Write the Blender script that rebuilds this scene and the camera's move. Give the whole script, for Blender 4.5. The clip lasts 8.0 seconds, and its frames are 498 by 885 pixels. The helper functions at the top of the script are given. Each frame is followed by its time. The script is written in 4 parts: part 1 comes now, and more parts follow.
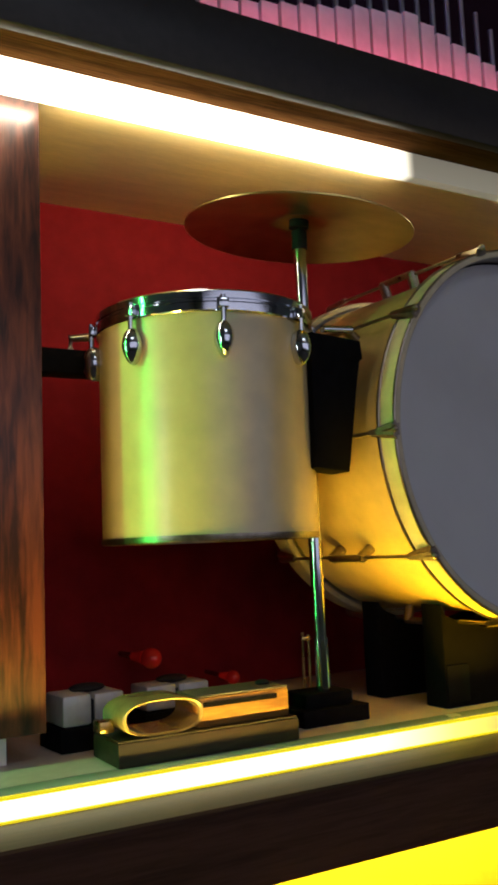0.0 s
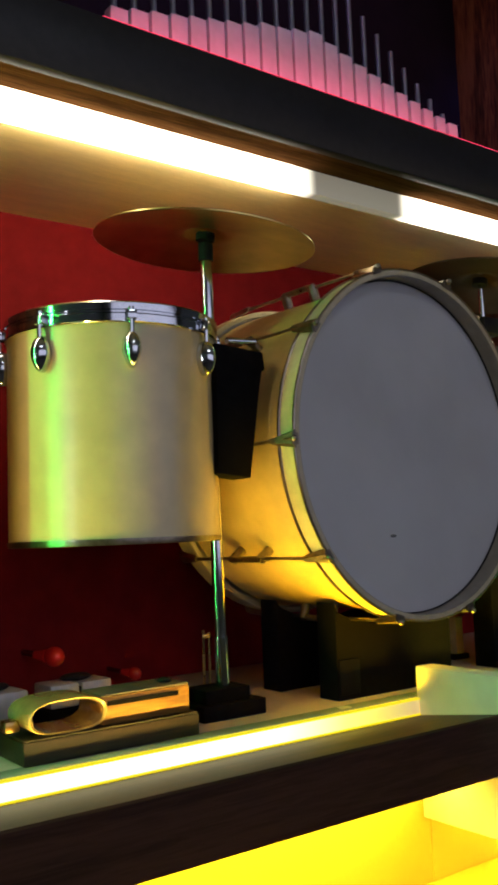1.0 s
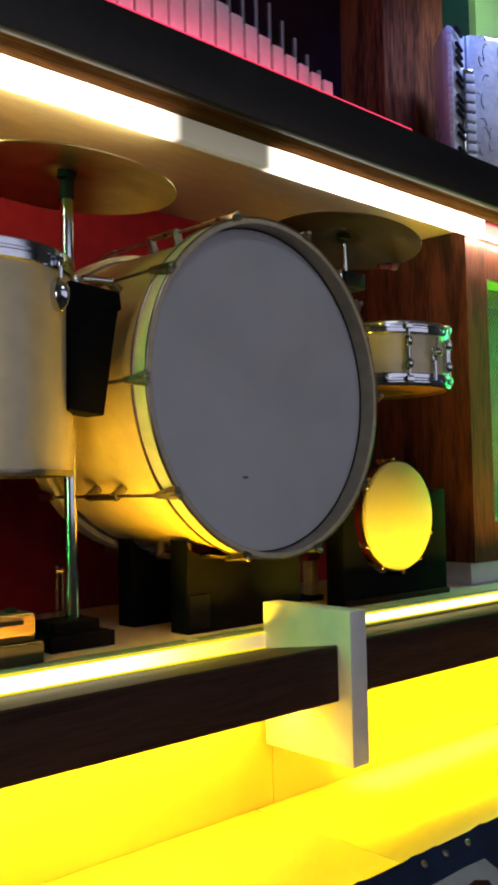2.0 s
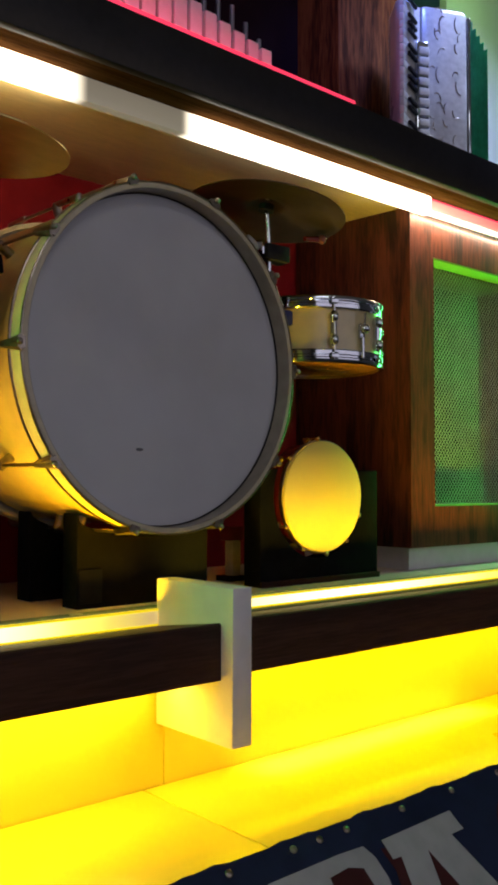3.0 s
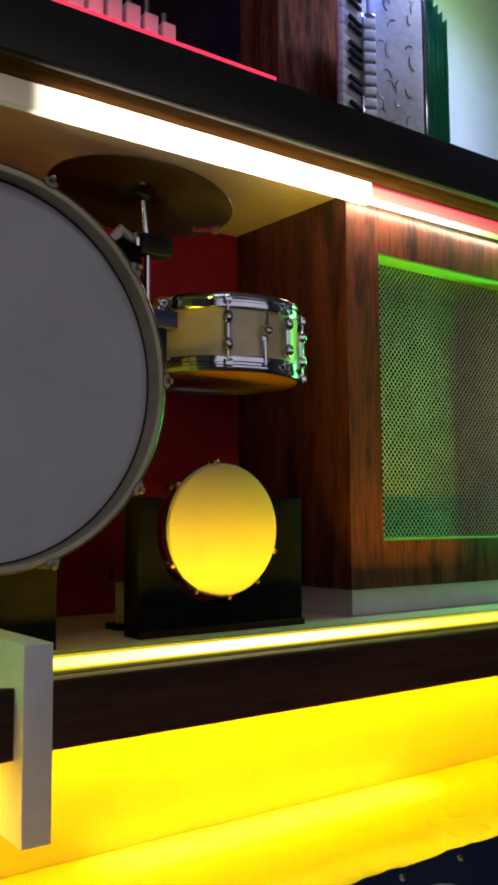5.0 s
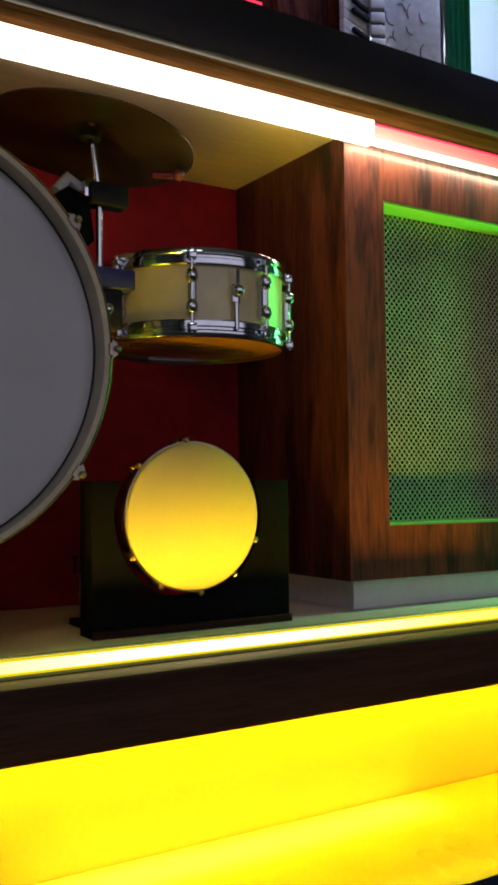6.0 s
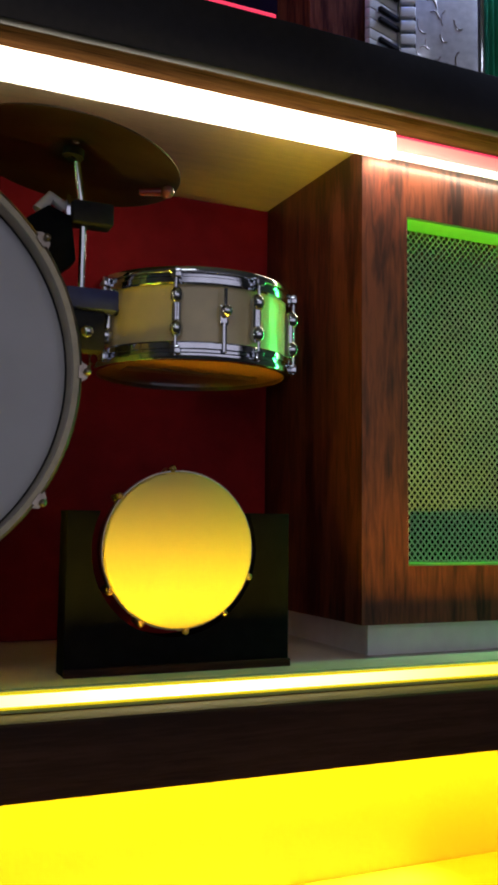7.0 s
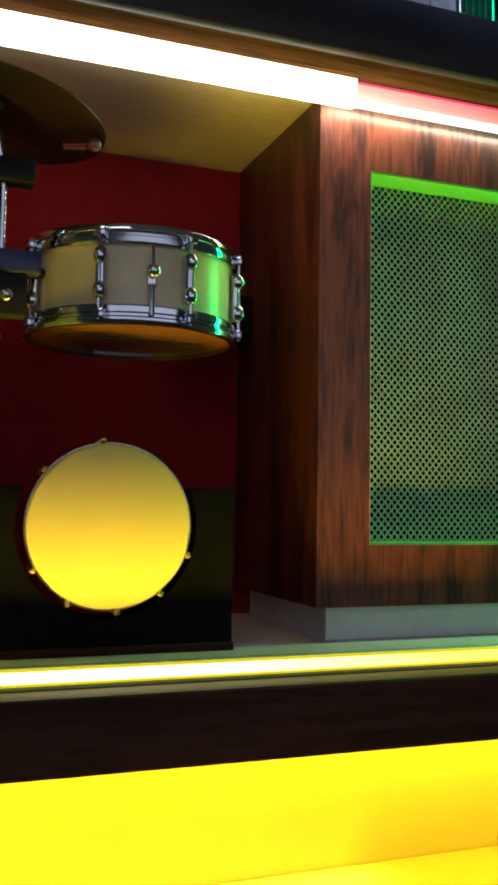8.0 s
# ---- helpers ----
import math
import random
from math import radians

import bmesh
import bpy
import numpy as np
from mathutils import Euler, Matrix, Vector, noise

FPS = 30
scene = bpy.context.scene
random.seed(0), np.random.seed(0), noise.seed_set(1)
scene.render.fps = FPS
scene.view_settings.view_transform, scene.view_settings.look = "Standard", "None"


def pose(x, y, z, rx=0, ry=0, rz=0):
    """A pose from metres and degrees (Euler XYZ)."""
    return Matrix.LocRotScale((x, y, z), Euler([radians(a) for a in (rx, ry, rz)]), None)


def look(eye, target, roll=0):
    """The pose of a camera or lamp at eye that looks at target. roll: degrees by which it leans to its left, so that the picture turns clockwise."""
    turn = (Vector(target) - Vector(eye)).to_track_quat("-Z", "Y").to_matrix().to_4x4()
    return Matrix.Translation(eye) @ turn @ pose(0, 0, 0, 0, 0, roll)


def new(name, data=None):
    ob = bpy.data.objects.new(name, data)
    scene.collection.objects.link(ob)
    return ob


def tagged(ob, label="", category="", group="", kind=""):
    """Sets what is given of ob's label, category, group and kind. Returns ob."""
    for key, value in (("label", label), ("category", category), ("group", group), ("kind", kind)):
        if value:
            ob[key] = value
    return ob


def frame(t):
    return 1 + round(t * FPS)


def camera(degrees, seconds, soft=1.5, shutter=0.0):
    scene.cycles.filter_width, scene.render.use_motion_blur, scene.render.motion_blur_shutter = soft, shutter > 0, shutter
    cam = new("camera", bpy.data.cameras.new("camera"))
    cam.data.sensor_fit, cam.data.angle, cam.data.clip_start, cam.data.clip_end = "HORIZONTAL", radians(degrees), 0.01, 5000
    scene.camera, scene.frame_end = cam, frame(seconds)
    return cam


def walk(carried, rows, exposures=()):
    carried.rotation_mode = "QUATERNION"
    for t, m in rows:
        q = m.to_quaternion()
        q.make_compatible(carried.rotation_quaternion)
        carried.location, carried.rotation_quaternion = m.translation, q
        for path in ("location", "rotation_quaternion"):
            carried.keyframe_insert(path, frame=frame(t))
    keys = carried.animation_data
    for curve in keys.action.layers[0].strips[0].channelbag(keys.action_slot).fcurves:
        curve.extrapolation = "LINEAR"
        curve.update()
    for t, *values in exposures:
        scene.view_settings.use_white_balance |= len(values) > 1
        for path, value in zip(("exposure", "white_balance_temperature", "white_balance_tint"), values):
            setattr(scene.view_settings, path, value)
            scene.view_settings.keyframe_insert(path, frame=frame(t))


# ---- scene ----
cam = camera(31.3, 8.0, 3.4)
PATH = [
    (0, (0.113, 0.017, 1.378), (1.1, 1.74, 1.615), -2.3),
    (0.5, (0.076, 0.008, 1.392), (1.19, 1.652, 1.63), -2.3),
    (1, (0.076, -0.033, 1.401), (1.251, 1.573, 1.606), -2.2),
    (1.5, (0.067, -0.061, 1.384), (1.355, 1.464, 1.519), -1.6),
    (2, (0.116, -0.114, 1.358), (1.468, 1.356, 1.469), -1.1),
    (2.2, (0.170, -0.148, 1.345), (1.502, 1.337, 1.458), -1.0),
    (3.3, (0.372, -0.242, 1.321), (1.701, 1.250, 1.399), 0.6),
    (3.5, (0.401, -0.235, 1.329), (1.753, 1.238, 1.397), 0.8),
    (4, (0.525, -0.187, 1.333), (1.876, 1.279, 1.493), 0.3),
    (4.5, (0.641, -0.18, 1.324), (1.94, 1.334, 1.464), -1.6),
    (5, (0.861, -0.248, 1.310), (2.033, 1.364, 1.484), -0.4),
    (5.2, (0.930, -0.256, 1.306), (2.065, 1.387, 1.440), 0.4),
    (6.3, (1.196, -0.154, 1.342), (2.200, 1.574, 1.463), -0.9),
    (6.5, (1.226, -0.152, 1.333), (2.202, 1.587, 1.483), -0.8),
    (7, (1.394, -0.19, 1.336), (2.192, 1.635, 1.52), 0.7),
    (7.5, (1.526, -0.205, 1.32), (2.21, 1.67, 1.446), 0.9),
    (8, (1.624, -0.171, 1.327), (2.302, 1.705, 1.47), 0.8),
]
walk(cam, [(t, look(eye, target, roll)) for t, eye, target, roll in PATH],
     [(0, 0.12, 6200, 11), (0.5, 0.15, 6200, 11), (1, 0.2, 6200, 11), (2.2, 0.25, 6250, 12), (3.3, -0.03, 6700, 15), (5, -0.03, 6700, 15),
      (6.5, 0.0, 6450, 14), (7.5, 0.0, 6250, 12), (8, -0.05, 5950, 9)])

# ---- world and light ----
world = bpy.data.worlds.new("world")
scene.world = world
world.use_nodes = True
world.node_tree.nodes["Background"].inputs[0].default_value = (0.02, 0.025, 0.04, 1)
world.node_tree.nodes["Background"].inputs[1].default_value = 0.3


def area(name, at, target, colour, watts, sx, sy, spread=180):
    lamp = bpy.data.lights.new(name, "AREA")
    lamp.shape, lamp.size, lamp.size_y, lamp.energy, lamp.color = "RECTANGLE", sx, sy, watts, colour
    lamp.spread = radians(spread)
    ob = new(name, lamp)
    ob.matrix_world = look(at, target)
    return ob


# cool room light behind the viewer, green stage panels to both sides, washes over the upper shelf
area("room_light", (1.7, -3.8, 2.25), (1.4, 1.2, 1.6), (0.93, 0.90, 1.08), 31.0, 7.2, 2.2)
area("ceiling_light", (0.6, -1.2, 3.4), (0.9, 0.6, 1.0), (0.88, 0.92, 1.0), 5, 1.2, 0.4)
# green columns that graze the display wall from both ends
area("green_column_west", (-0.20, 1.302, 1.65), (0.8, 1.302, 1.65), (0.06, 1.0, 0.10), 4.8, 0.03, 1.0)
area("white_tube_west", (-1.34, 0.74, 1.62), (0.8, 1.3, 1.6), (1.0, 0.98, 0.95), 3.6, 0.12, 0.7)
area("green_column_east", (3.10, 1.292, 1.66), (2.0, 1.292, 1.66), (0.03, 1.0, 0.14), 6.4, 0.03, 0.84)
area("blue_light", (1.3, 1.42, 3.35), (1.3, 1.5, 2.3), (0.50, 0.36, 1.0), 2.2, 1.1, 0.1)
area("upper_wash", (3.0, 0.95, 3.45), (2.92, 1.6, 2.5), (0.46, 0.60, 1.0), 5.5, 0.5, 0.1, 64)
area("blue_spot", (2.15, 0.85, 3.5), (2.40, 1.45, 2.85), (0.10, 0.20, 1.0), 0.7, 0.2, 0.1, 36)
area("green_wash", (2.85, 1.25, 3.5), (3.10, 1.72, 3.0), (0.45, 1.0, 0.25), 0.8, 0.2, 0.1, 80)
# added green fill aimed at the accordion bellows, no fixture stands there
area("bellows_green_fill", (2.98, 1.37, 2.46), (2.65, 1.34, 2.44), (0.03, 1.0, 0.25), 1.5, 0.05, 0.4, 50)
area("red_uplight", (1.42, 1.405, 2.372), (1.42, 1.47, 2.6), (1.0, 0.10, 0.22), 0.75, 1.2, 0.02)
# warm diodes that spill inwards under the niche ceiling
area("strip_end", (2.30, 1.285, 2.083), (2.96, 1.345, 1.62), (1.0, 0.84, 0.60), 1.1, 0.05, 0.02, 140)
area("pillar_strip", (0.20, 1.300, 2.084), (0.20, 1.303, 1.5), (1.0, 0.82, 0.58), 1.6, 0.62, 0.012)
area("cabinet_strip", (2.64, 1.300, 2.086), (2.64, 1.303, 1.5), (1.0, 0.80, 0.55), 1.3, 0.62, 0.012)
area("niche_strip", (0.88, 1.3225, 2.0955), (0.88, 1.62, 2.118), (1.0, 0.80, 0.38), 1.2, 0.68, 0.006)
# yellow diodes: under the shelf and upwards out of the shelf edge
YELLOW = (1.0, 0.70, 0.0)
area("yellow_strip_west", (0.61, 1.12, 0.966), (0.61, 1.10, 0.7), (1.0, 0.70, 0.06), 5.6, 1.42, 0.03)
area("yellow_strip_east", (2.20, 1.12, 0.966), (2.20, 1.10, 0.7), YELLOW, 4.6, 1.60, 0.03)
area("pale_strip_east", (1.95, 1.145, 0.966), (1.95, 1.14, 0.7), (1.0, 0.86, 0.28), 1.1, 0.75, 0.05, 36)
area("edge_strip_west", (0.48, 1.1925, 1.0795), (0.48, 1.20, 2.0), (1.0, 0.68, 0.10), 4.0, 1.04, 0.007, 124)
area("edge_strip_middle", (1.17, 1.1925, 1.0795), (1.17, 1.20, 2.0), (1.0, 0.56, 0.0), 1.3, 0.33, 0.007, 110)
area("edge_strip_east", (2.05, 1.2145, 1.0795), (2.05, 1.20, 2.0), (1.0, 0.74, 0.02), 3.9, 1.25, 0.007, 94)

# ---- materials ----


def mat(name, base=(0.5, 0.5, 0.5), rough=0.5, metal=0.0, vary=0.15, scale=30.0, bump=0.0, bump_scale=200.0, stretch=(1, 1, 1),
        emit=None, strength=0.0, coat=0.0, second=None, spots=0.0):
    """A surface whose colour and gloss vary at two scales."""
    m = bpy.data.materials.new(name)
    m.use_nodes = True
    nt = m.node_tree
    b = nt.nodes["Principled BSDF"]
    b.inputs["Base Color"].default_value = (*base, 1)
    b.inputs["Roughness"].default_value = rough
    b.inputs["Metallic"].default_value = metal
    b.inputs["Coat Weight"].default_value = coat
    b.inputs["Coat Roughness"].default_value = 0.34 if coat >= 1 else 0.12
    b.inputs["Coat IOR"].default_value = 1.6 if coat >= 1 else 1.5
    if emit:
        b.inputs["Emission Color"].default_value = (*emit, 1)
        b.inputs["Emission Strength"].default_value = strength
    co = nt.nodes.new("ShaderNodeTexCoord")
    mp = nt.nodes.new("ShaderNodeMapping")
    mp.inputs["Scale"].default_value = stretch
    nt.links.new(co.outputs["Object"], mp.inputs["Vector"])
    n1 = nt.nodes.new("ShaderNodeTexNoise")
    n1.inputs["Scale"].default_value = scale
    n1.inputs["Detail"].default_value = 6
    n2 = nt.nodes.new("ShaderNodeTexNoise")
    n2.inputs["Scale"].default_value = scale * 0.16
    n2.inputs["Detail"].default_value = 3
    nt.links.new(mp.outputs[0], n1.inputs["Vector"])
    nt.links.new(mp.outputs[0], n2.inputs["Vector"])
    add = nt.nodes.new("ShaderNodeMath")
    add.operation = "ADD"
    nt.links.new(n1.outputs["Fac"], add.inputs[0])
    nt.links.new(n2.outputs["Fac"], add.inputs[1])
    ramp = nt.nodes.new("ShaderNodeValToRGB")
    dark = second or tuple(c * (1 - vary) for c in base)
    light = tuple(min(1, c * (1 + vary * 0.6)) for c in base)
    ramp.color_ramp.elements[0].position, ramp.color_ramp.elements[0].color = 0.36, (*dark, 1)
    ramp.color_ramp.elements[1].position, ramp.color_ramp.elements[1].color = 0.64, (*light, 1)
    half = nt.nodes.new("ShaderNodeMath")
    half.operation = "MULTIPLY"
    half.inputs[1].default_value = 0.5
    nt.links.new(add.outputs[0], half.inputs[0])
    nt.links.new(half.outputs[0], ramp.inputs[0])
    nt.links.new(ramp.outputs[0], b.inputs["Base Color"])
    rr = nt.nodes.new("ShaderNodeMapRange")
    rr.inputs["To Min"].default_value = max(0.02, rough * 0.75)
    rr.inputs["To Max"].default_value = min(1, rough * 1.25)
    nt.links.new(n2.outputs["Fac"], rr.inputs["Value"])
    nt.links.new(rr.outputs[0], b.inputs["Roughness"])
    if bump:
        n3 = nt.nodes.new("ShaderNodeTexNoise")
        n3.inputs["Scale"].default_value = bump_scale
        n3.inputs["Detail"].default_value = 4
        nt.links.new(mp.outputs[0], n3.inputs["Vector"])
        bp = nt.nodes.new("ShaderNodeBump")
        bp.inputs["Strength"].default_value = bump
        bp.inputs["Distance"].default_value = 0.002
        nt.links.new(n3.outputs["Fac"], bp.inputs["Height"])
        nt.links.new(bp.outputs[0], b.inputs["Normal"])
    return m


def veneer(name, dark, mid, light, rough=0.35, along=(4.2, 4.2, 0.50)):
    """Streaked wood veneer whose grain runs along the least scaled axis."""
    m = bpy.data.materials.new(name)
    m.use_nodes = True
    nt = m.node_tree
    b = nt.nodes["Principled BSDF"]
    co = nt.nodes.new("ShaderNodeTexCoord")
    mp = nt.nodes.new("ShaderNodeMapping")
    mp.inputs["Scale"].default_value = along
    nt.links.new(co.outputs["Object"], mp.inputs["Vector"])
    n1 = nt.nodes.new("ShaderNodeTexNoise")
    n1.inputs["Scale"].default_value, n1.inputs["Detail"].default_value, n1.inputs["Distortion"].default_value = 3.1, 9, 0.9
    n2 = nt.nodes.new("ShaderNodeTexNoise")
    n2.inputs["Scale"].default_value, n2.inputs["Detail"].default_value, n2.inputs["Distortion"].default_value = 24.0, 6, 0.5
    for n in (n1, n2):
        nt.links.new(mp.outputs[0], n.inputs["Vector"])
    mix = nt.nodes.new("ShaderNodeMath")
    mix.operation = "MULTIPLY_ADD"
    mix.inputs[1].default_value = 0.45
    nt.links.new(n2.outputs["Fac"], mix.inputs[0])
    sc = nt.nodes.new("ShaderNodeMath")
    sc.operation = "MULTIPLY"
    sc.inputs[1].default_value = 0.55
    nt.links.new(n1.outputs["Fac"], sc.inputs[0])
    nt.links.new(sc.outputs[0], mix.inputs[2])
    ramp = nt.nodes.new("ShaderNodeValToRGB")
    e = ramp.color_ramp.elements
    e[0].position, e[0].color = 0.41, (*dark, 1)
    e[1].position, e[1].color = 0.60, (*light, 1)
    k = e.new(0.5)
    k.color = (*mid, 1)
    nt.links.new(mix.outputs[0], ramp.inputs[0])
    nt.links.new(ramp.outputs[0], b.inputs["Base Color"])
    b.inputs["Roughness"].default_value = rough
    bp = nt.nodes.new("ShaderNodeBump")
    bp.inputs["Strength"].default_value, bp.inputs["Distance"].default_value = 0.15, 0.001
    nt.links.new(n2.outputs["Fac"], bp.inputs["Height"])
    nt.links.new(bp.outputs[0], b.inputs["Normal"])
    return m


def led(name, stops, base=(0.6, 0.55, 0.45)):
    """A frosted strip that glows along x as its diodes do: stops of (x, strength, colour)."""
    m = bpy.data.materials.new(name)
    m.use_nodes = True
    nt = m.node_tree
    b = nt.nodes["Principled BSDF"]
    b.inputs["Base Color"].default_value = (*base, 1)
    b.inputs["Roughness"].default_value = 0.35
    co = nt.nodes.new("ShaderNodeTexCoord")
    sep = nt.nodes.new("ShaderNodeSeparateXYZ")
    nt.links.new(co.outputs["Object"], sep.inputs[0])
    x0, x1 = stops[0][0], stops[-1][0]
    top = max(s[1] for s in stops)
    mr = nt.nodes.new("ShaderNodeMapRange")
    mr.inputs["From Min"].default_value, mr.inputs["From Max"].default_value = x0, x1
    nt.links.new(sep.outputs[0], mr.inputs["Value"])
    ramp = nt.nodes.new("ShaderNodeValToRGB")
    e = ramp.color_ramp.elements
    while len(e) < len(stops):
        e.new(0.5)
    for k, (x, s, c) in zip(e, stops):
        k.position = (x - x0) / (x1 - x0)
    for k, (x, s, c) in zip(e, stops):
        k.color = (*(v * s / top for v in c), 1)
    nt.links.new(mr.outputs[0], ramp.inputs[0])
    nt.links.new(ramp.outputs[0], b.inputs["Emission Color"])
    b.inputs["Emission Strength"].default_value = top
    return m


ROSEWOOD = veneer("rosewood_veneer", (0.018, 0.006, 0.005), (0.080, 0.022, 0.012), (0.160, 0.046, 0.023), 0.34)
WALNUT = veneer("walnut_veneer", (0.06, 0.017, 0.006), (0.15, 0.042, 0.012), (0.24, 0.074, 0.020), 0.6)
LEDGEWOOD = veneer("varnished_dark_wood", (0.034, 0.019, 0.015), (0.048, 0.025, 0.019), (0.062, 0.032, 0.024), 0.46, (0.6, 9, 9))
DARKWOOD = veneer("dark_stained_wood", (0.016, 0.008, 0.007), (0.034, 0.014, 0.0105), (0.050, 0.020, 0.014), 0.58, (0.6, 9, 9))
UNDERWOOD = veneer("brown_soffit_veneer", (0.034, 0.014, 0.006), (0.064, 0.027, 0.010), (0.090, 0.039, 0.015), 0.6, (0.6, 9, 9))
BLACKBOARD = mat("black_fascia", (0.017, 0.0155, 0.018), 0.45, vary=0.25, scale=60, bump=0.08)
BLACK = mat("black_paint", (0.0060, 0.0058, 0.0068), 0.72, vary=0.4, scale=50, bump=0.15)
RED = mat("red_wall_paint", (0.22, 0.011, 0.015), 0.75, vary=0.2, scale=18, bump=0.2, bump_scale=260)
CREAM = mat("cream_laminate", (0.80, 0.66, 0.42), 0.42, vary=0.12, scale=50, stretch=(1, 6, 6))
SHELF = mat("pale_grey_laminate", (0.55, 0.48, 0.42), 0.38, vary=0.12, scale=60)
GLASSEDGE = mat("frosted_glass_edge", (0.38, 0.48, 0.38), 0.25, vary=0.1, scale=40)
WHITE = mat("white_painted_board", (0.86, 0.84, 0.80), 0.42, vary=0.08, scale=25, bump=0.12)
PLINTH = mat("white_plinth_paint", (0.72, 0.72, 0.72), 0.4, vary=0.08, scale=30)
# white panel with the strip's yellow light painted into its base colour
PANEL = mat("yellow_lit_gloss_panel", (0.82, 0.68, 0.05), 0.3, vary=0.05, scale=12)
CHROME = mat("chrome", (0.62, 0.65, 0.71), 0.10, 1.0, vary=0.1, scale=40)
STEEL = mat("aged_nickel", (0.36, 0.31, 0.25), 0.3, 1.0, vary=0.35, scale=90)
BRASS = mat("worn_brass", (0.62, 0.42, 0.16), 0.28, 1.0, vary=0.3, scale=80)
# darker copy of the cymbal bronze: shade on the underside put into the colour
SHADEDBRONZE = mat("shaded_bronze", (0.11, 0.08, 0.045), 0.42, 1.0, vary=0.35, scale=14, bump=0.1, bump_scale=90)
BRONZE = mat("cymbal_bronze", (0.60, 0.49, 0.20), 0.32, 1.0, vary=0.3, scale=14, bump=0.1, bump_scale=90)
PEARL = mat("cream_lacquer", (0.68, 0.55, 0.27), 0.3, vary=0.14, scale=22, coat=1.0)
PEARL2 = mat("aged_ivory_wrap", (0.66, 0.49, 0.17), 0.32, vary=0.16, scale=26, coat=0.3)
HOOPLINING = mat("varnished_hoop_lining", (0.30, 0.26, 0.20), 0.34, vary=0.25, scale=30, coat=0.3)
HOOPWOOD = mat("ivory_hoop", (0.63, 0.55, 0.36), 0.35, vary=0.2, scale=40)
HEAD = mat("white_coated_drumhead", (0.60, 0.60, 0.62), 0.5, vary=0.13, scale=5, bump=0.15, bump_scale=300)
SKIN = mat("amber_drumhead", (0.80, 0.62, 0.15), 0.45, vary=0.06, scale=6, bump=0.1, bump_scale=260)
HEADUNDER = mat("amber_film_drumhead", (0.12, 0.050, 0.028), 0.3, vary=0.35, scale=9)
RUBBER = mat("black_rubber", (0.02, 0.02, 0.022), 0.6, vary=0.3, scale=70)
GREYPLATE = mat("dull_grey_plate", (0.0082, 0.0080, 0.0078), 0.7, vary=0.3, scale=40)
BLUETAPE = mat("blue_tape", (0.03, 0.04, 0.14), 0.5, vary=0.2, scale=60)
DARKRED = mat("dark_red_lacquer", (0.16, 0.014, 0.014), 0.25, vary=0.3, scale=30, coat=0.3)
REDGLASS = mat("red_glossy_plastic", (0.95, 0.03, 0.02), 0.12, vary=0.15, scale=40, coat=0.6)
YELLOWWOOD = veneer("honey_wood", (0.17, 0.075, 0.012), (0.25, 0.12, 0.018), (0.31, 0.16, 0.028), 0.42, (0.8, 9, 9))
GREYMETAL = mat("pale_grey_metal", (0.55, 0.56, 0.58), 0.4, 0.2, vary=0.15, scale=70)
IVORY = mat("ivory_plastic", (0.74, 0.72, 0.66), 0.3, vary=0.1, scale=40, coat=0.2)
PEARLOID = mat("white_pearloid", (0.62, 0.60, 0.57), 0.25, vary=0.22, scale=55, coat=0.4)
PIPEWHITE = mat("white_block_paint", (0.70, 0.66, 0.66), 0.4, vary=0.1, scale=40)
MESHMETAL = mat("galvanised_mesh", (0.45, 0.50, 0.42), 0.42, 0.4, vary=0.2, scale=120)
NAVY = mat("navy_enamel", (0.012, 0.02, 0.06), 0.3, vary=0.3, scale=22, bump=0.1, coat=0.3)
LETTER = mat("grey_white_enamel", (0.42, 0.42, 0.44), 0.35, vary=0.14, scale=30)
MAROON = mat("maroon_enamel", (0.06, 0.008, 0.010), 0.35, vary=0.2, scale=30)
SIGNRED = mat("red_enamel", (0.45, 0.03, 0.03), 0.35, vary=0.2, scale=30)
UPPERDARK = mat("dark_plum_wall", (0.014, 0.006, 0.009), 0.6, vary=0.3, scale=14)
PALEWALL = mat("pale_wall_paint", (0.62, 0.64, 0.64), 0.55, vary=0.06, scale=12, bump=0.1)
ROOM = mat("grey_room_paint", (0.22, 0.21, 0.22), 0.7, vary=0.2, scale=6)
CARPET = mat("dark_carpet", (0.05, 0.045, 0.045), 0.9, vary=0.4, scale=80, bump=0.4)
BELLOWS = mat("green_bellows_cloth", (0.05, 0.42, 0.22), 0.35, vary=0.3, scale=50)
WARM = (1.0, 0.90, 0.68)
TOPLED = led("white_led_diffuser", [(0.45, 6, WARM), (1.14, 6, WARM), (1.24, 0.16, WARM), (1.48, 0.16, WARM), (1.56, 6, WARM), (2.365, 6, WARM)], (0.42, 0.37, 0.26))
YEL, PALE = (1.0, 0.80, 0.10), (1.0, 0.90, 0.50)
LOWLED = led("yellow_led_diffuser", [(0.0, 1.8, PALE), (1.00, 1.8, PALE), (1.16, 1.8, YEL), (1.24, 0.9, YEL), (1.34, 0.45, (1, 0.7, 0.3)), (1.40, 1.3, YEL),
                                     (1.9, 2.6, PALE), (2.5, 1.7, YEL), (2.9, 0.8, YEL), (3.1, 0.3, YEL)], (0.7, 0.6, 0.35))
YELLIP = mat("yellow_acrylic_edge", (0.7, 0.55, 0.05), 0.3, emit=(1.0, 0.78, 0.0), strength=0.75)
REDLED = mat("red_led_strip", (0.5, 0.05, 0.08), 0.4, emit=(1.0, 0.05, 0.12), strength=1.1)
GREENLED = mat("green_led_column", (0.1, 0.5, 0.2), 0.4, emit=(0.04, 1.0, 0.18), strength=0.9)
